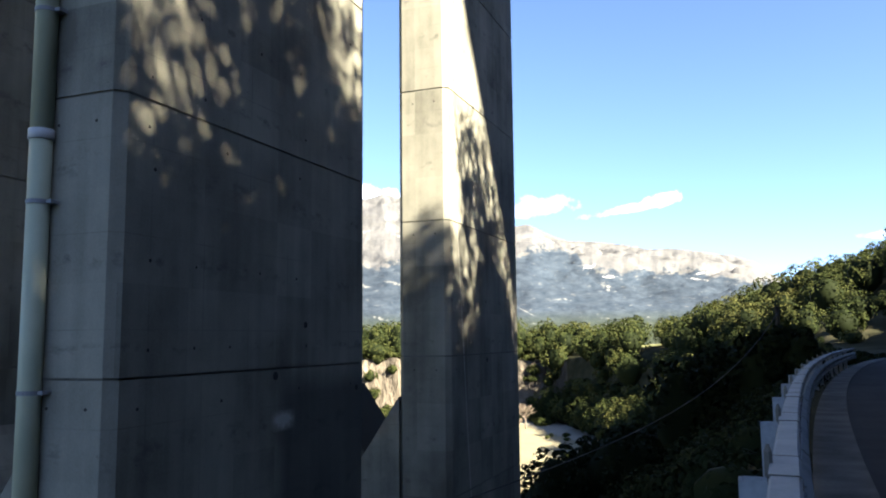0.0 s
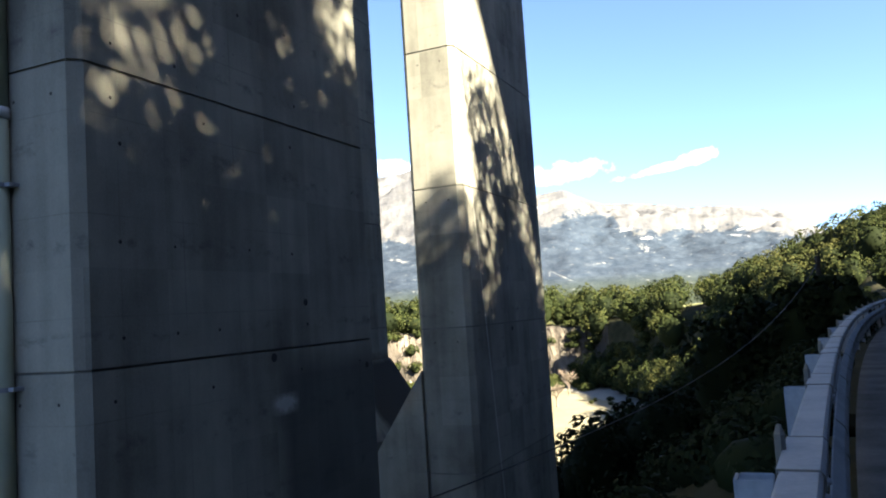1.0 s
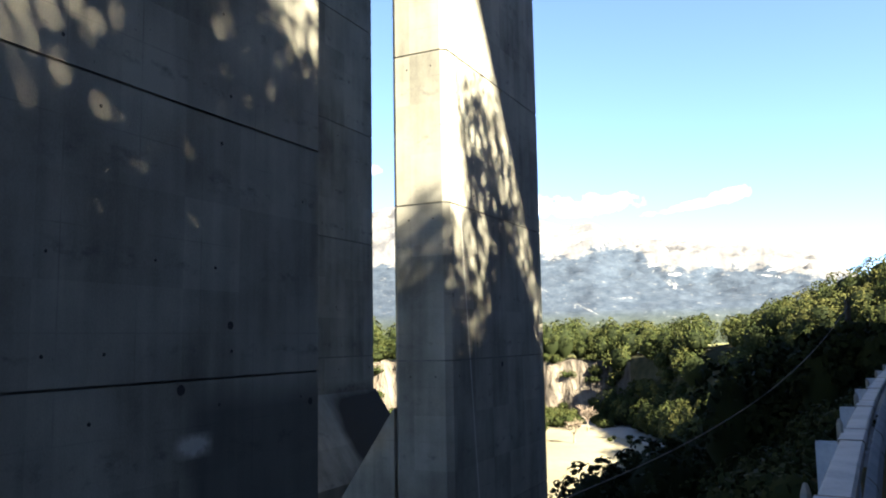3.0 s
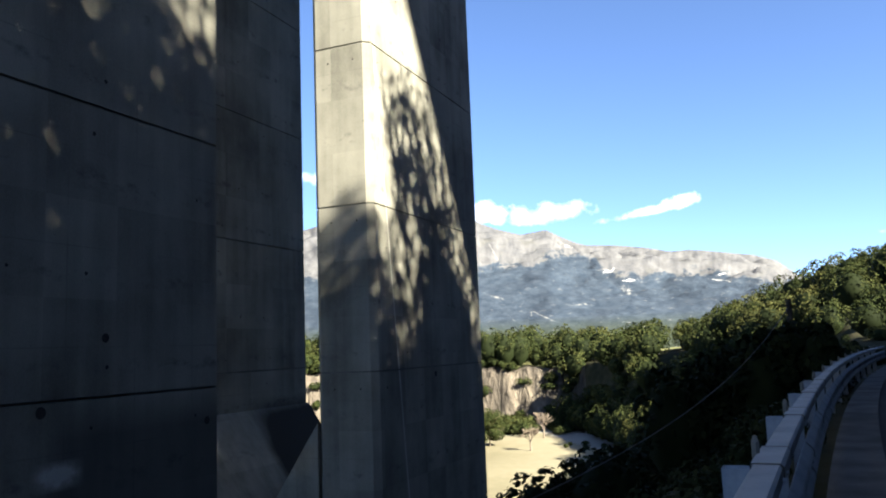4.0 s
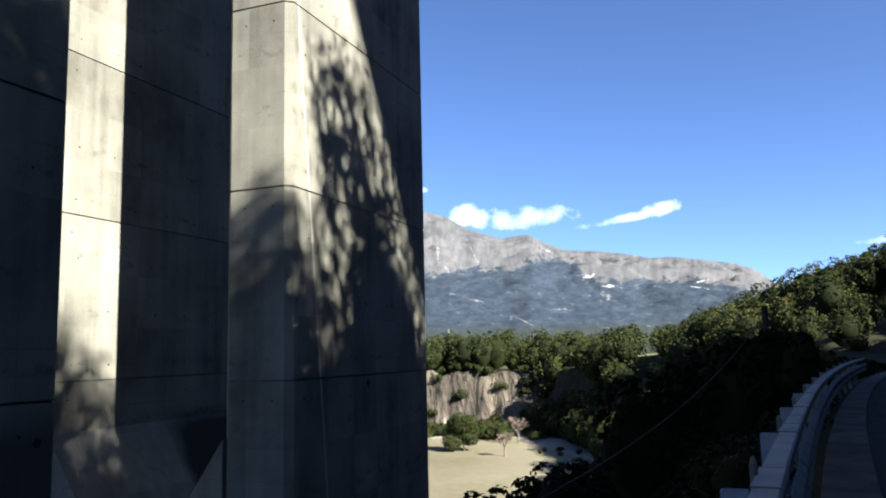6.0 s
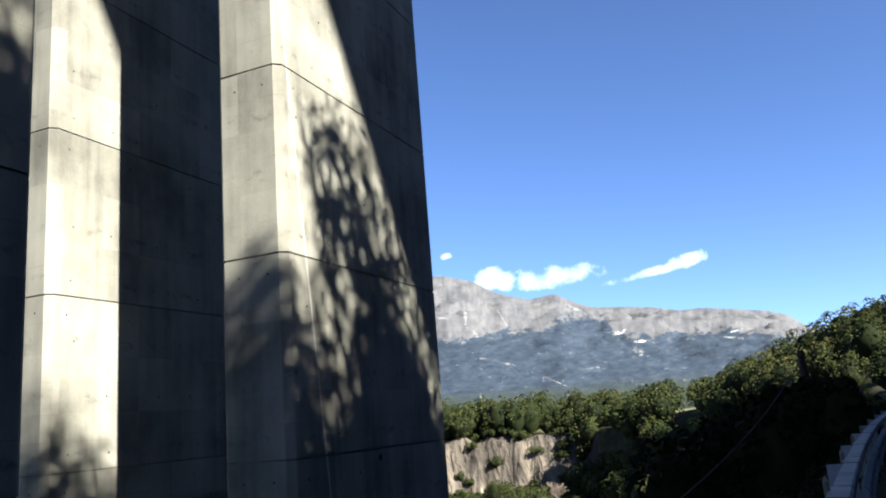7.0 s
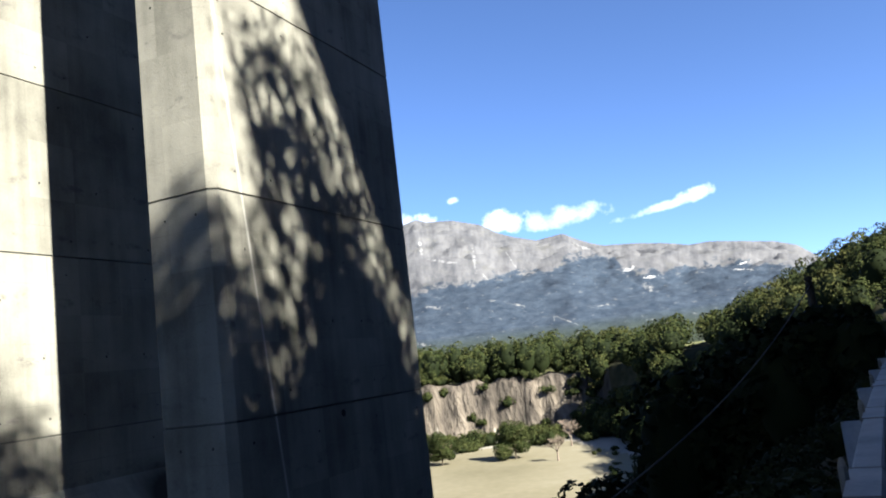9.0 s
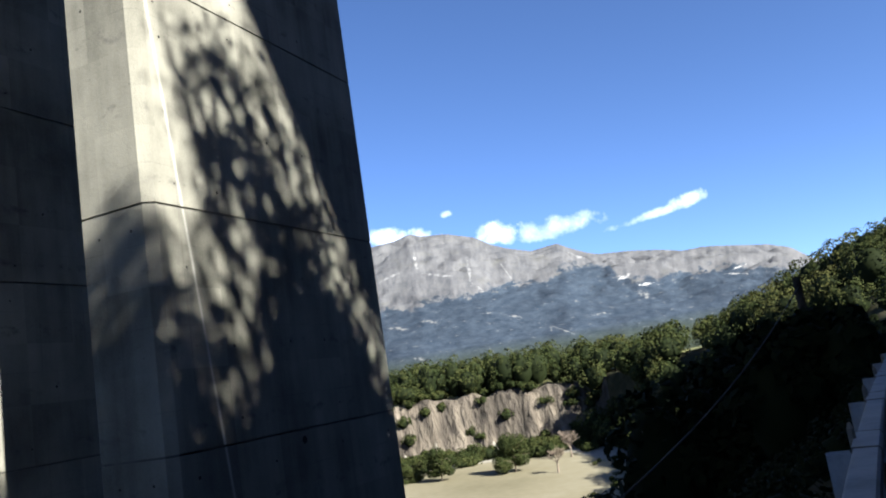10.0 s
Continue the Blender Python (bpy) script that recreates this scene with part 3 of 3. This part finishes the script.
    bm = bmesh.new()
    box(bm, x1 - thick + 0.03, x1 - 0.03, y0 + 0.03, y1 - 0.03, -13.9, top - 0.1)
    bmesh.ops.bevel(bm, geom=[e for e in bm.edges if abs(e.verts[0].co.z - e.verts[1].co.z) > 0.5], offset=0.132, segments=1, affect="EDGES")
    part("joint_fill", bm, SEAM, th, "dark recessed construction joints")
    # tie holes left by the formwork, as proud dark discs painting their recess shade
    for j in JOINTS[1:5]:
        for dz, cols in ((-0.42, (0.5, 2.45, 4.75, 6.75)), (0.38, (0.62, 1.75, 2.65, 4.9)), (1.66, (0.62, 1.75, 3.4, 4.6)), (2.98, (0.65, 6.7))):
            for c in cols:
                if rng.random() < 0.2:
                    continue
                v, f = [], []
                disc(v, f, (x1, y0 + c + rng.uniform(-0.08, 0.08), j + dz + rng.uniform(-0.03, 0.03)), (1, 0, 0), rng.uniform(0.022, 0.034), 0.003)
                mesh_object("tie_hole", v, f, HOLE_DARK, th)
        for dx in (0.42, 1.12):
            v, f = [], []
            disc(v, f, (x1 - dx, y0, j - 0.40), (0, -1, 0), 0.027, 0.003)
            mesh_object("tie_hole", v, f, HOLE_DARK, th)
    # drain holes are dark discs as well, the shade of their mouths in the colour
    if big:
        for y, z, r in big:
            v, f = [], []
            disc(v, f, (x1, y, z), (1, 0, 0), r, 0.004, 12)
            mesh_object("drain_hole", v, f, HOLE_DARK, th, "round dark drain hole")
    # battered haunch on the inner side of the pair
    xi = x1 - thick if haunch < 0 else x1
    w = 1.7 * haunch
    v = [(xi, y, z) for y in (y0 + 0.01, y1 - 0.01) for z in (-0.25, -14)] + [(xi + w, y, z) for y in (y0 + 0.01, y1 - 0.01) for z in (-2.75, -14)]
    mesh_object("haunch", v, [(0, 4, 5, 1), (2, 3, 7, 6), (0, 2, 6, 4), (4, 6, 7, 5), (0, 1, 3, 2)], CONCRETE, th, "sloping concrete haunch at the base")
    return th


pier(-7.45, 9.43, 16.84, "tall board-marked concrete bridge pier in dappled tree shade", 3, big=[(13.35, 0.80, 0.085), (14.36, 1.72, 0.07), (16.45, 0.42, 0.07)])
pier(-14.0, 9.43, 16.84, "tall concrete bridge pier in deep shade beside another", 4, haunch=1)
pier(-7.66, 22.65, 29.9, "tall concrete bridge pier, its sunlit corner crossed by branch shadows", 5, big=[(26.1, 0.73, 0.085)])
pier(-14.03, 22.60, 29.75, "tall concrete bridge pier with one long sunlit strip", 6, haunch=1)

bm = bmesh.new()
box(bm, -160, 60, 8.2, 33, 40.8, 43.4, 0.05)
tagged(part("bridge_deck", bm, CONCRETE), "high concrete bridge deck carried on the tall piers", "bridge deck", kind="structure")


# ---- drainpipe on the near pier ----
def drainpipe():
    th = tagged(new("drainpipe"), "olive-green plastic drainpipe clamped to a concrete pier", "drainpipe")
    x, y, r = -8.75, 9.30, 0.155
    z = -9.0
    while z < 40:
        v, f = [], []
        tube(v, f, [(x, y, z), (x, y, min(z + 6.68, 40.7))], [r, r], 20)
        mesh_object("pipe_length", v, f, PVC, th, smooth=True)
        v, f = [], []
        tube(v, f, [(x, y, z - 0.07), (x, y, z - 0.06), (x, y, z + 0.08), (x, y, z + 0.09)], [r, r + 0.022, r + 0.022, r], 20)
        mesh_object("coupling", v, f, GALV, th, "pale grey pipe coupling", smooth=True)
        z += 6.68
    for z in (-5.0, -2.2, 0.75, 3.4, 6.2, 9.0, 12.0, 15.0):
        v, f = [], []
        tube(v, f, [(x, y, z - 0.03), (x, y, z + 0.03)], [r + 0.012, r + 0.012], 20)
        k = len(v)
        v += [Vector((x + sx, yy, z + sz)) for sx in (0.12, 0.26) for yy in (y - 0.02, 9.49) for sz in (-0.025, 0.025)]
        f += [tuple(k + q for q in c) for c in ((0, 1, 3, 2), (4, 6, 7, 5), (0, 4, 5, 1), (2, 3, 7, 6), (0, 2, 6, 4), (1, 5, 7, 3))]
        mesh_object("clamp", v, f, STEEL, th, "steel pipe clamp")
    return th


drainpipe()


# ---- trees ----
def leaf_cloud(name, centres, sizes, mat, rng, parent=None, out=None, label=""):
    """Many small leaves: one bent quad at each centre, facing roughly outwards from its lobe."""
    n = len(centres)
    c = np.asarray(centres, float)
    nrm = rng.normal(size=(n, 3)) * 0.4 + out + np.array([0, 0, 0.15])
    nrm /= np.linalg.norm(nrm, axis=1, keepdims=True)
    a = np.cross(nrm, rng.normal(size=(n, 3)))
    a /= np.linalg.norm(a, axis=1, keepdims=True)
    b = np.cross(nrm, a)
    s = np.asarray(sizes, float).reshape(-1, 1)
    v = np.stack([c - a * s, c - b * s * 0.55 + nrm * s * 0.12, c + a * s, c + b * s * 0.55 + nrm * s * 0.12], 1).reshape(-1, 3)
    me = bpy.data.meshes.new(name)
    me.vertices.add(4 * n)
    me.vertices.foreach_set("co", v.ravel())
    me.loops.add(4 * n)
    me.loops.foreach_set("vertex_index", np.arange(4 * n))
    me.polygons.add(n)
    me.polygons.foreach_set("loop_start", np.arange(0, 4 * n, 4))
    me.update(calc_edges=True)
    me.materials.append(mat)
    ob = new(name, me)
    if parent:
        ob.parent = parent
    if label:
        ob["label"] = label
    return ob


def crown_points(rng, base, h, r, lobes, leaves, low=0.25):
    """Leaf places on the shells of several lobes of one crown, and the ways outwards."""
    out, ways = [], []
    for k in range(lobes):
        w = rng.uniform(0, 2 * math.pi)
        t = rng.uniform(low, 0.9)
        spread = r * (0.75 * math.sqrt(max(0.05, 1 - ((t - 0.45) / 0.6) ** 2)))
        c = np.array([math.cos(w) * spread * rng.uniform(0.2, 1), math.sin(w) * spread * rng.uniform(0.2, 1), h * t])
        lr = r * rng.uniform(0.32, 0.55)
        d = rng.normal(size=(leaves // lobes, 3))
        d /= np.linalg.norm(d, axis=1, keepdims=True)
        ways.append(d.copy())
        d[:, 2] *= 0.75
        out.append(c + d * lr * rng.uniform(0.75, 1.05, size=(len(d), 1)))
    return np.concatenate(out) + np.asarray(base), np.concatenate(ways)


def wood_points(rng, base, h, r, leaves):
    """Leaf places on the outer sides of the clumps that make up one full crown, and the ways outwards."""
    out, ways = [], []
    lobes = int(rng.integers(8, 13))
    for k in range(lobes):
        up = 1 - 1.25 * (k + 0.5) / lobes                       # from the top down the sides
        w = k * 2.4 + rng.uniform(-0.5, 0.5)
        side = math.sqrt(max(0.0, 1 - up * up))
        lr = r * rng.uniform(0.34, 0.5)
        c = np.array([math.cos(w) * side * (r - lr * 0.6), math.sin(w) * side * (r - lr * 0.6), h * 0.55 + up * (h * 0.45 - lr * 0.5)])
        d = rng.normal(size=(leaves // lobes, 3)) + np.array([math.cos(w) * side, math.sin(w) * side, up + 0.3]) * 0.9
        d /= np.linalg.norm(d, axis=1, keepdims=True)
        ways.append(d)
        out.append(c + d * lr * rng.uniform(0.82, 1.08, size=(len(d), 1)))
    return np.concatenate(out) + np.asarray(base), np.concatenate(ways)


def add_shade_cores(ob, cores, mat):
    """Joins an added dark core to each crown, its colour shading the gaps between leaves: (x, y, z, radius, half
    height).
    """
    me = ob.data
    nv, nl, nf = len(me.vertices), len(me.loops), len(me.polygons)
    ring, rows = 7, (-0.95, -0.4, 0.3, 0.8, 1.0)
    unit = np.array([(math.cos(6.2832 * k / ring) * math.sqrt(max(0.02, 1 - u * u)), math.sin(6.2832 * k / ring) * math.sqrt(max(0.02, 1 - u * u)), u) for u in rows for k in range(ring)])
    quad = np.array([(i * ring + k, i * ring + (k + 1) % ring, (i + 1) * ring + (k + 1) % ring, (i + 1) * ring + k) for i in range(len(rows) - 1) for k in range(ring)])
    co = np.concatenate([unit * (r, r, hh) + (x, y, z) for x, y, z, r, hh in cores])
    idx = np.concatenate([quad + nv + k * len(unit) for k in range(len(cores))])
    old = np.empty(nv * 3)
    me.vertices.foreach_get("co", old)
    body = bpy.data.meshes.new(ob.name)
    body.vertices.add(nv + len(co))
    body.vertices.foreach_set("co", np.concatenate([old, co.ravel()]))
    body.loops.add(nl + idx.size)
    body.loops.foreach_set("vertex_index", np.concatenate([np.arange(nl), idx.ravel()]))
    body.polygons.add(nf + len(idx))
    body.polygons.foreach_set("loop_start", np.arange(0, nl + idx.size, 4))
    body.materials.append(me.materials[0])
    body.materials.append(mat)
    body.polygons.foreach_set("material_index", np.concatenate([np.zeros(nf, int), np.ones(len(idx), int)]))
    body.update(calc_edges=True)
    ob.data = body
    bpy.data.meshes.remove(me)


def woods(name, spots, mat, label, leaf, per, seed):
    """One joined wood out of many crowns: spots of (x, y, height, radius)."""
    rng = np.random.default_rng(seed)
    pts, sizes, ways, cores = [], [], [], []
    for x, y, h, r in spots:
        size, many = leaf, per
        if not leaf:                                    # finer leaves where the wood comes near
            size = min(0.45, max(0.17, polar(x, y)[0] * 0.0018))
            many = int(per * r * r / size ** 2)
        z = height(x, y) - 0.3
        p, w = wood_points(rng, (x, y, z), h, r, many)
        pts.append(p)
        ways.append(w)
        sizes.append(rng.uniform(0.6, 1.2, len(p)) * size)
        # made-up inner blob that darkens the crown between its leaves
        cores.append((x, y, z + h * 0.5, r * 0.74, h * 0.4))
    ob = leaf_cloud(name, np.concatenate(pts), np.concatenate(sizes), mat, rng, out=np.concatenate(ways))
    add_shade_cores(ob, cores, LEAF_SHADED)
    return tagged(ob, label, name, kind="stuff")


def tree(x, y, h, r, leaves, leaf, seed, label, mat=None, name="tree", lobes=16, low=0.3, z=None):
    """A tapered trunk with limbs reaching to the lobes of a leafy crown."""
    rng = np.random.default_rng(seed)
    z = height(x, y) - 0.2 if z is None else z
    th = tagged(new(name), label, "tree")
    th.location = (x, y, z)
    v, f = [], []
    lean = rng.uniform(-0.05, 0.05, 2) * h
    rad = 0.018 * h + 0.03
    tube(v, f, [(lean[0] * t * t, lean[1] * t * t, h * 0.85 * t) for t in np.linspace(0, 1, 7)], [rad * (1 - 0.85 * t) for t in np.linspace(0, 1, 7)], 7)
    for k in range(lobes):
        w, t = k * 2.4 + rng.uniform(0, 0.8), rng.uniform(0.25, 0.75)
        p = Vector((lean[0] * t * t, lean[1] * t * t, h * t))
        q = p + Vector((math.cos(w) * r * 0.75, math.sin(w) * r * 0.75, h * rng.uniform(0.05, 0.2)))
        m = p.lerp(q, 0.5) + Vector((0, 0, -0.03 * h))
        tube(v, f, [p, m, q], [rad * 0.4, rad * 0.25, rad * 0.07], 5)
    mesh_object("trunk", v, f, BARK, th, smooth=True)
    p, w = crown_points(rng, (0, 0, 0), h, r, lobes, leaves, low)
    leaf_cloud("crown", p, rng.uniform(0.6, 1.2, len(p)) * leaf, mat or LEAF, rng, th, out=w)
    return th


def scatter(seed, count, az0, az1, d0, d1, gap, keep):
    """Spots of a wood over a sector of the land, at least gap apart."""
    rng, out, grid = random.Random(seed), [], set()
    for _ in range(count):
        a, d = rng.uniform(az0, az1), math.sqrt(rng.uniform(d0 * d0, d1 * d1))
        x, y = 1.2 - d * math.sin(radians(a)), 12 + d * math.cos(radians(a))
        cell = (int(x // gap), int(y // gap))
        if cell in grid or not keep(x, y, d, a):
            continue
        grid.add(cell)
        out.append((x, y, rng))
    return [(x, y) for x, y, _ in out]


def on_spur(x, y, d, a):
    crest, foot = spur_reach(a, 0.0)
    return foot - 7 < d < crest + 55 and x - rail_x(min(y, 78)) < (-2 if y < 78 else 999) and not (6.1 < a < 8.3 and d > crest - 42)


rng0 = random.Random(11)
spots = scatter(21, 9000, -16, 14.2, 75, 310, 6.6, on_spur)
spots += scatter(28, 1500, 5, 14.6, 90, 250, 7.5, lambda x, y, d, a: on_spur(x, y, d, a) and d < spur_reach(a, 0.0)[0] - 4)
crowns = []
for x, y in spots:
    big, small = rng0.random(), min(1.0, polar(x, y)[0] / 185)       # lower growth on the thin soil near the road
    crowns.append((x, y, (3.4 + 7.4 * big ** 1.5) * small, (2.4 + 2.6 * big + rng0.uniform(-0.3, 0.5)) * max(small, 0.55)))
for a, d, tall, wide in ((12.2, 206, 10.0, 4.2), (9.9, 150, 11.0, 4.2), (9.2, 158, 12.5, 4.6), (8.4, 146, 11.5, 4.0), (6.6, 140, 11.0, 4.2), (10.6, 170, 12.0, 4.8), (7.4, 165, 12.0, 4.6)):
    crowns.append((1.2 - d * math.sin(radians(a)), 12 + d * math.cos(radians(a)), tall, wide))       # tall trees standing out along the spur's foot
woods("woods", [c for k, c in enumerate(crowns) if k % 4], LEAF, "mixed green broadleaf wood on the sunlit spur", 0, 4.2, 5)
woods("woods", [c for k, c in enumerate(crowns) if k % 4 == 0], LEAF_OLIVE, "yellowing crowns scattered through the wood on the spur", 0, 4.2, 15)
spots = scatter(22, 3000, 14.2, 34, 259, 330, 7.6, lambda x, y, d, a: True)
woods("woods", [(x, y, 4.5 + 11 * rng0.random() ** 1.7, rng0.uniform(2.8, 5.6)) for x, y in spots], LEAF, "dark green wood along the top of the bluff", 0.42, 480, 6)
spots = scatter(23, 1500, 14.2, 33, 234, 262, 4.0, lambda x, y, d, a: noise.noise((a * 0.9, 0, 3.3)) > -0.05)
woods("woods", [(x, y, rng0.uniform(1.8, 4.2), rng0.uniform(1.4, 2.6)) for x, y in spots], LEAF, "scrub growing on and below the bluff", 0.3, 420, 7)


def on_bank(x, y, d, a):
    side = x - rail_x(min(y, 60))
    return -19 < side < -0.9 and (33 < y < 100 or side > -5)


spots = scatter(24, 9000, -12, 30, 20, 95, 1.8, on_bank)
bank = []
for x, y in spots:
    side = -(x - rail_x(min(y, 60)))
    bank.append((x, y, min(4.6, 0.35 + 0.38 * side) * rng0.uniform(0.75, 1.1), rng0.uniform(0.9, 1.7) if side > 3 else 0.42))
for _ in range(50):                                    # taller thicket past the pole
    x, y = rng0.uniform(-1.3, 2.6), rng0.uniform(31.8, 44)
    x += rail_x(y) - 4.3
    bank.append((x, y, 1.35 - height(x, y) - rng0.uniform(0.0, 0.9), rng0.uniform(0.8, 1.2)))
for _ in range(9):                                     # brush added round the pole, sinking its foot into the dark of the bank
    x, y = rng0.uniform(0.3, 2.0), rng0.uniform(29.8, 31.2)
    bank.append((x, y, 1.95 - height(x, y) - rng0.uniform(0.0, 0.4), rng0.uniform(0.6, 0.9)))
# bank growth takes the leaf colour darkened for shade
woods("woods", bank, LEAF_SHADED, "dark shrubs and small trees on the shaded bank below the road", 0.17, 380, 8)

weeds = [(rail_x(k * 0.3 - 4) - 0.6 - (k * 7 % 9) * 0.4, k * 0.3 - 4, rng0.uniform(0.3, 0.9), rng0.uniform(0.3, 0.6)) for k in range(150)]
woods("weeds", weeds, LEAF_SHADED, "low weeds and brambles along the edge of the bank", 0.05, 330, 14)

# trees across the road, whose crowns shade the piers
for x, y, top, r, leaves, seed in ((12, 17.8, 22.0, 4.2, 7600, 31), (16.5, 16.8, 21.2, 4.6, 30000, 44), (16.5, 22.5, 19.0, 4.6, 24000, 45), (12, 12.2, 19.55, 4.8, 30000, 32), (13, 8.6, 26.5, 3.8, 12000, 46), (15, 4.0, 21.0, 4.6, 24000, 47), (12, 6.4, 24.5, 5.0, 26000, 33), (12.5, 1.0, 26.0, 5.2, 14500, 34),
                                   (12, -4.5, 26.0, 5.2, 34000, 35), (13, -10.5, 26.0, 5.4, 26000, 36), (12, 21.5, 17.0, 4.0, 16000, 37), (12.5, 27.0, 17.0, 4.8, 22000, 38),
                                   (14, 33, 18.5, 5.2, 20000, 39), (16, 40, 20, 5.4, 18000, 40), (20, 47, 22, 5.4, 14000, 41), (18, -4, 30.0, 5.5, 30000, 43)):
    g = height(x, y) - 0.2
    tree(x, y, top - g, r, leaves, 0.19 if seed == 31 else 0.17, seed, "tall leafy roadside tree on the uphill bank", LEAF, lobes=26, low=0.22)

# unseen undergrowth and wood on the uphill side of the road, added to deepen the shade
uphill, rngu = [], random.Random(77)
for _ in range(2400):
    x, y = rngu.uniform(8.6, 46), rngu.uniform(-50, 84)
    side = x - rail_x(min(y, 60))
    wide = rngu.uniform(2.2, 3.4)
    if side > 7.6 + wide * 0.8:
        uphill.append((x, y, rngu.uniform(4.0, 7.5), wide))
woods("woods", uphill, LEAF_SHADED, "unseen dense wood added on the steep bank above the road for its shade", 0.6, 85, 9)
# low unseen wood added further back, cutting light from the open sky
behind = []
for _ in range(420):
    x, y = rngu.uniform(-45, 0), rngu.uniform(-75, -9)
    if x - rail_x(y) < -4:
        behind.append((x, y, rngu.uniform(3, 6), rngu.uniform(2.0, 3.2)))
woods("woods", behind, LEAF_SHADED, "unseen wood added on the bank back along the road to dim the sky light", 0.7, 90, 10)

# single trees on the valley floor
tree(-70.0, 203.0, 9.6, 5.2, 9000, 0.26, 51, "round dark green tree standing by the river gravel", LEAF, low=0.15)
tree(-88.0, 198.0, 8.5, 4.2, 7000, 0.26, 52, "bushy green tree below the bluff", LEAF, low=0.12)
tree(-97.0, 200.0, 5.5, 3.6, 4500, 0.26, 53, "low green bush below the bluff", LEAF, low=0.12)
tree(-40.0, 300.0, 8.5, 3.2, 1500, 0.5, 54, "small round tree alone on the ridge", LEAF_SHADED, low=0.3)


def bare_tree(x, y, h, seed):
    rng = random.Random(seed)
    th = tagged(new("bare_tree"), "leafless pinkish-grey tree standing on the river gravel", "tree")
    th.location = (x, y, height(x, y) - 0.2)
    v, f = [], []

    def grow(p, d, length, rad, depth):
        q = p + d * length
        tube(v, f, [p, p.lerp(q, 0.5) + Vector((rng.uniform(-1, 1), rng.uniform(-1, 1), 0)) * length * 0.05, q], [rad, rad * 0.8, rad * 0.6], 3)
        if depth:
            for _ in range(4 if depth > 1 else 5):
                e = (d + Vector((rng.uniform(-0.8, 0.8), rng.uniform(-0.8, 0.8), rng.uniform(-0.1, 0.6)))).normalized()
                grow(p.lerp(q, rng.uniform(0.5, 1.0)), e, length * rng.uniform(0.55, 0.8), rad * 0.55, depth - 1)

    grow(Vector((0, 0, 0)), Vector((0.03, 0, 1)), h * 0.34, 0.3, 5)
    mesh_object("trunk", v, f, BARE, th, "bare trunk with its twigs")
    return th


bare_tree(-57.0, 196.0, 8.0, 61)
bare_tree(-61.0, 222.0, 9.0, 62)
spots = scatter(26, 400, 10.5, 15.5, 95, 205, 6.0, lambda x, y, d, a: height(x, y) < FLOOR + 1.5 and noise.noise((x * 0.05, y * 0.05, 8.0)) > 0.0)
woods("woods", [(x, y, rng0.uniform(0.5, 1.4), rng0.uniform(0.5, 1.1)) for x, y in spots], LEAF, "low scrub on the river gravel", 0.16, 200, 12)
spots = scatter(27, 900, 15, 33, 226, 246, 3.0, lambda x, y, d, a: noise.noise((a * 0.7, 1.0, 5.3)) > -0.1)
woods("woods", [(x, y, rng0.uniform(1.5, 4.8), rng0.uniform(1.2, 2.6)) for x, y in spots], LEAF, "riverside scrub at the foot of the bluff", 0.3, 300, 13)


# ---- pole and cable ----
def utility_pole(x, y, top, label):
    th = tagged(new("utility_pole"), label, "utility pole")
    v, f = [], []
    z = height(x, y)
    tube(v, f, [(x, y, z - 0.3), (x, y, top - 1.0), (x, y, top)], [0.10, 0.09, 0.08], 8)
    mesh_object("pole", v, f, TARRED, th)
    v, f = [], []
    tube(v, f, [(x, y - 0.07, top - 0.2), (x, y - 0.18, top - 0.2), (x, y - 0.18, top - 0.1)], [0.02, 0.02, 0.035], 6)
    mesh_object("insulator", v, f, TARRED, th)


def hang_cable():
    marks = [(-10.0, -12.2, 0.3), (-8.0, -4.5, -0.75), (-6.0, 4.0, -1.08), (-3.82, 11.73, -1.0), (-3.14, 14.06, -0.89), (-2.45, 16.38, -0.74), (-1.76, 18.7, -0.52),
             (-1.07, 21.02, -0.2), (-0.38, 23.35, 0.25), (0.3, 25.67, 0.86), (0.95, 27.99, 1.62), (1.33, 30.82, 2.2)]
    cu = bpy.data.curves.new("cable", "CURVE")
    cu.dimensions, cu.bevel_depth, cu.bevel_resolution = "3D", 0.012, 2
    sp = cu.splines.new("NURBS")
    sp.points.add(len(marks) - 1)
    for p, q in zip(sp.points, marks):
        p.co = (*q, 1)
    sp.order_u, sp.use_endpoint_u = 3, True
    cu.materials.append(CABLE)
    tagged(new("cable", cu), "thin grey cable sagging from a pole along the bank", "cable")


utility_pole(1.33, 31.0, 2.42, "dark weathered wooden pole on the bank below the rail")
utility_pole(-10.0, -12.0, 0.5, "dark weathered wooden pole low on the bank")
hang_cable()
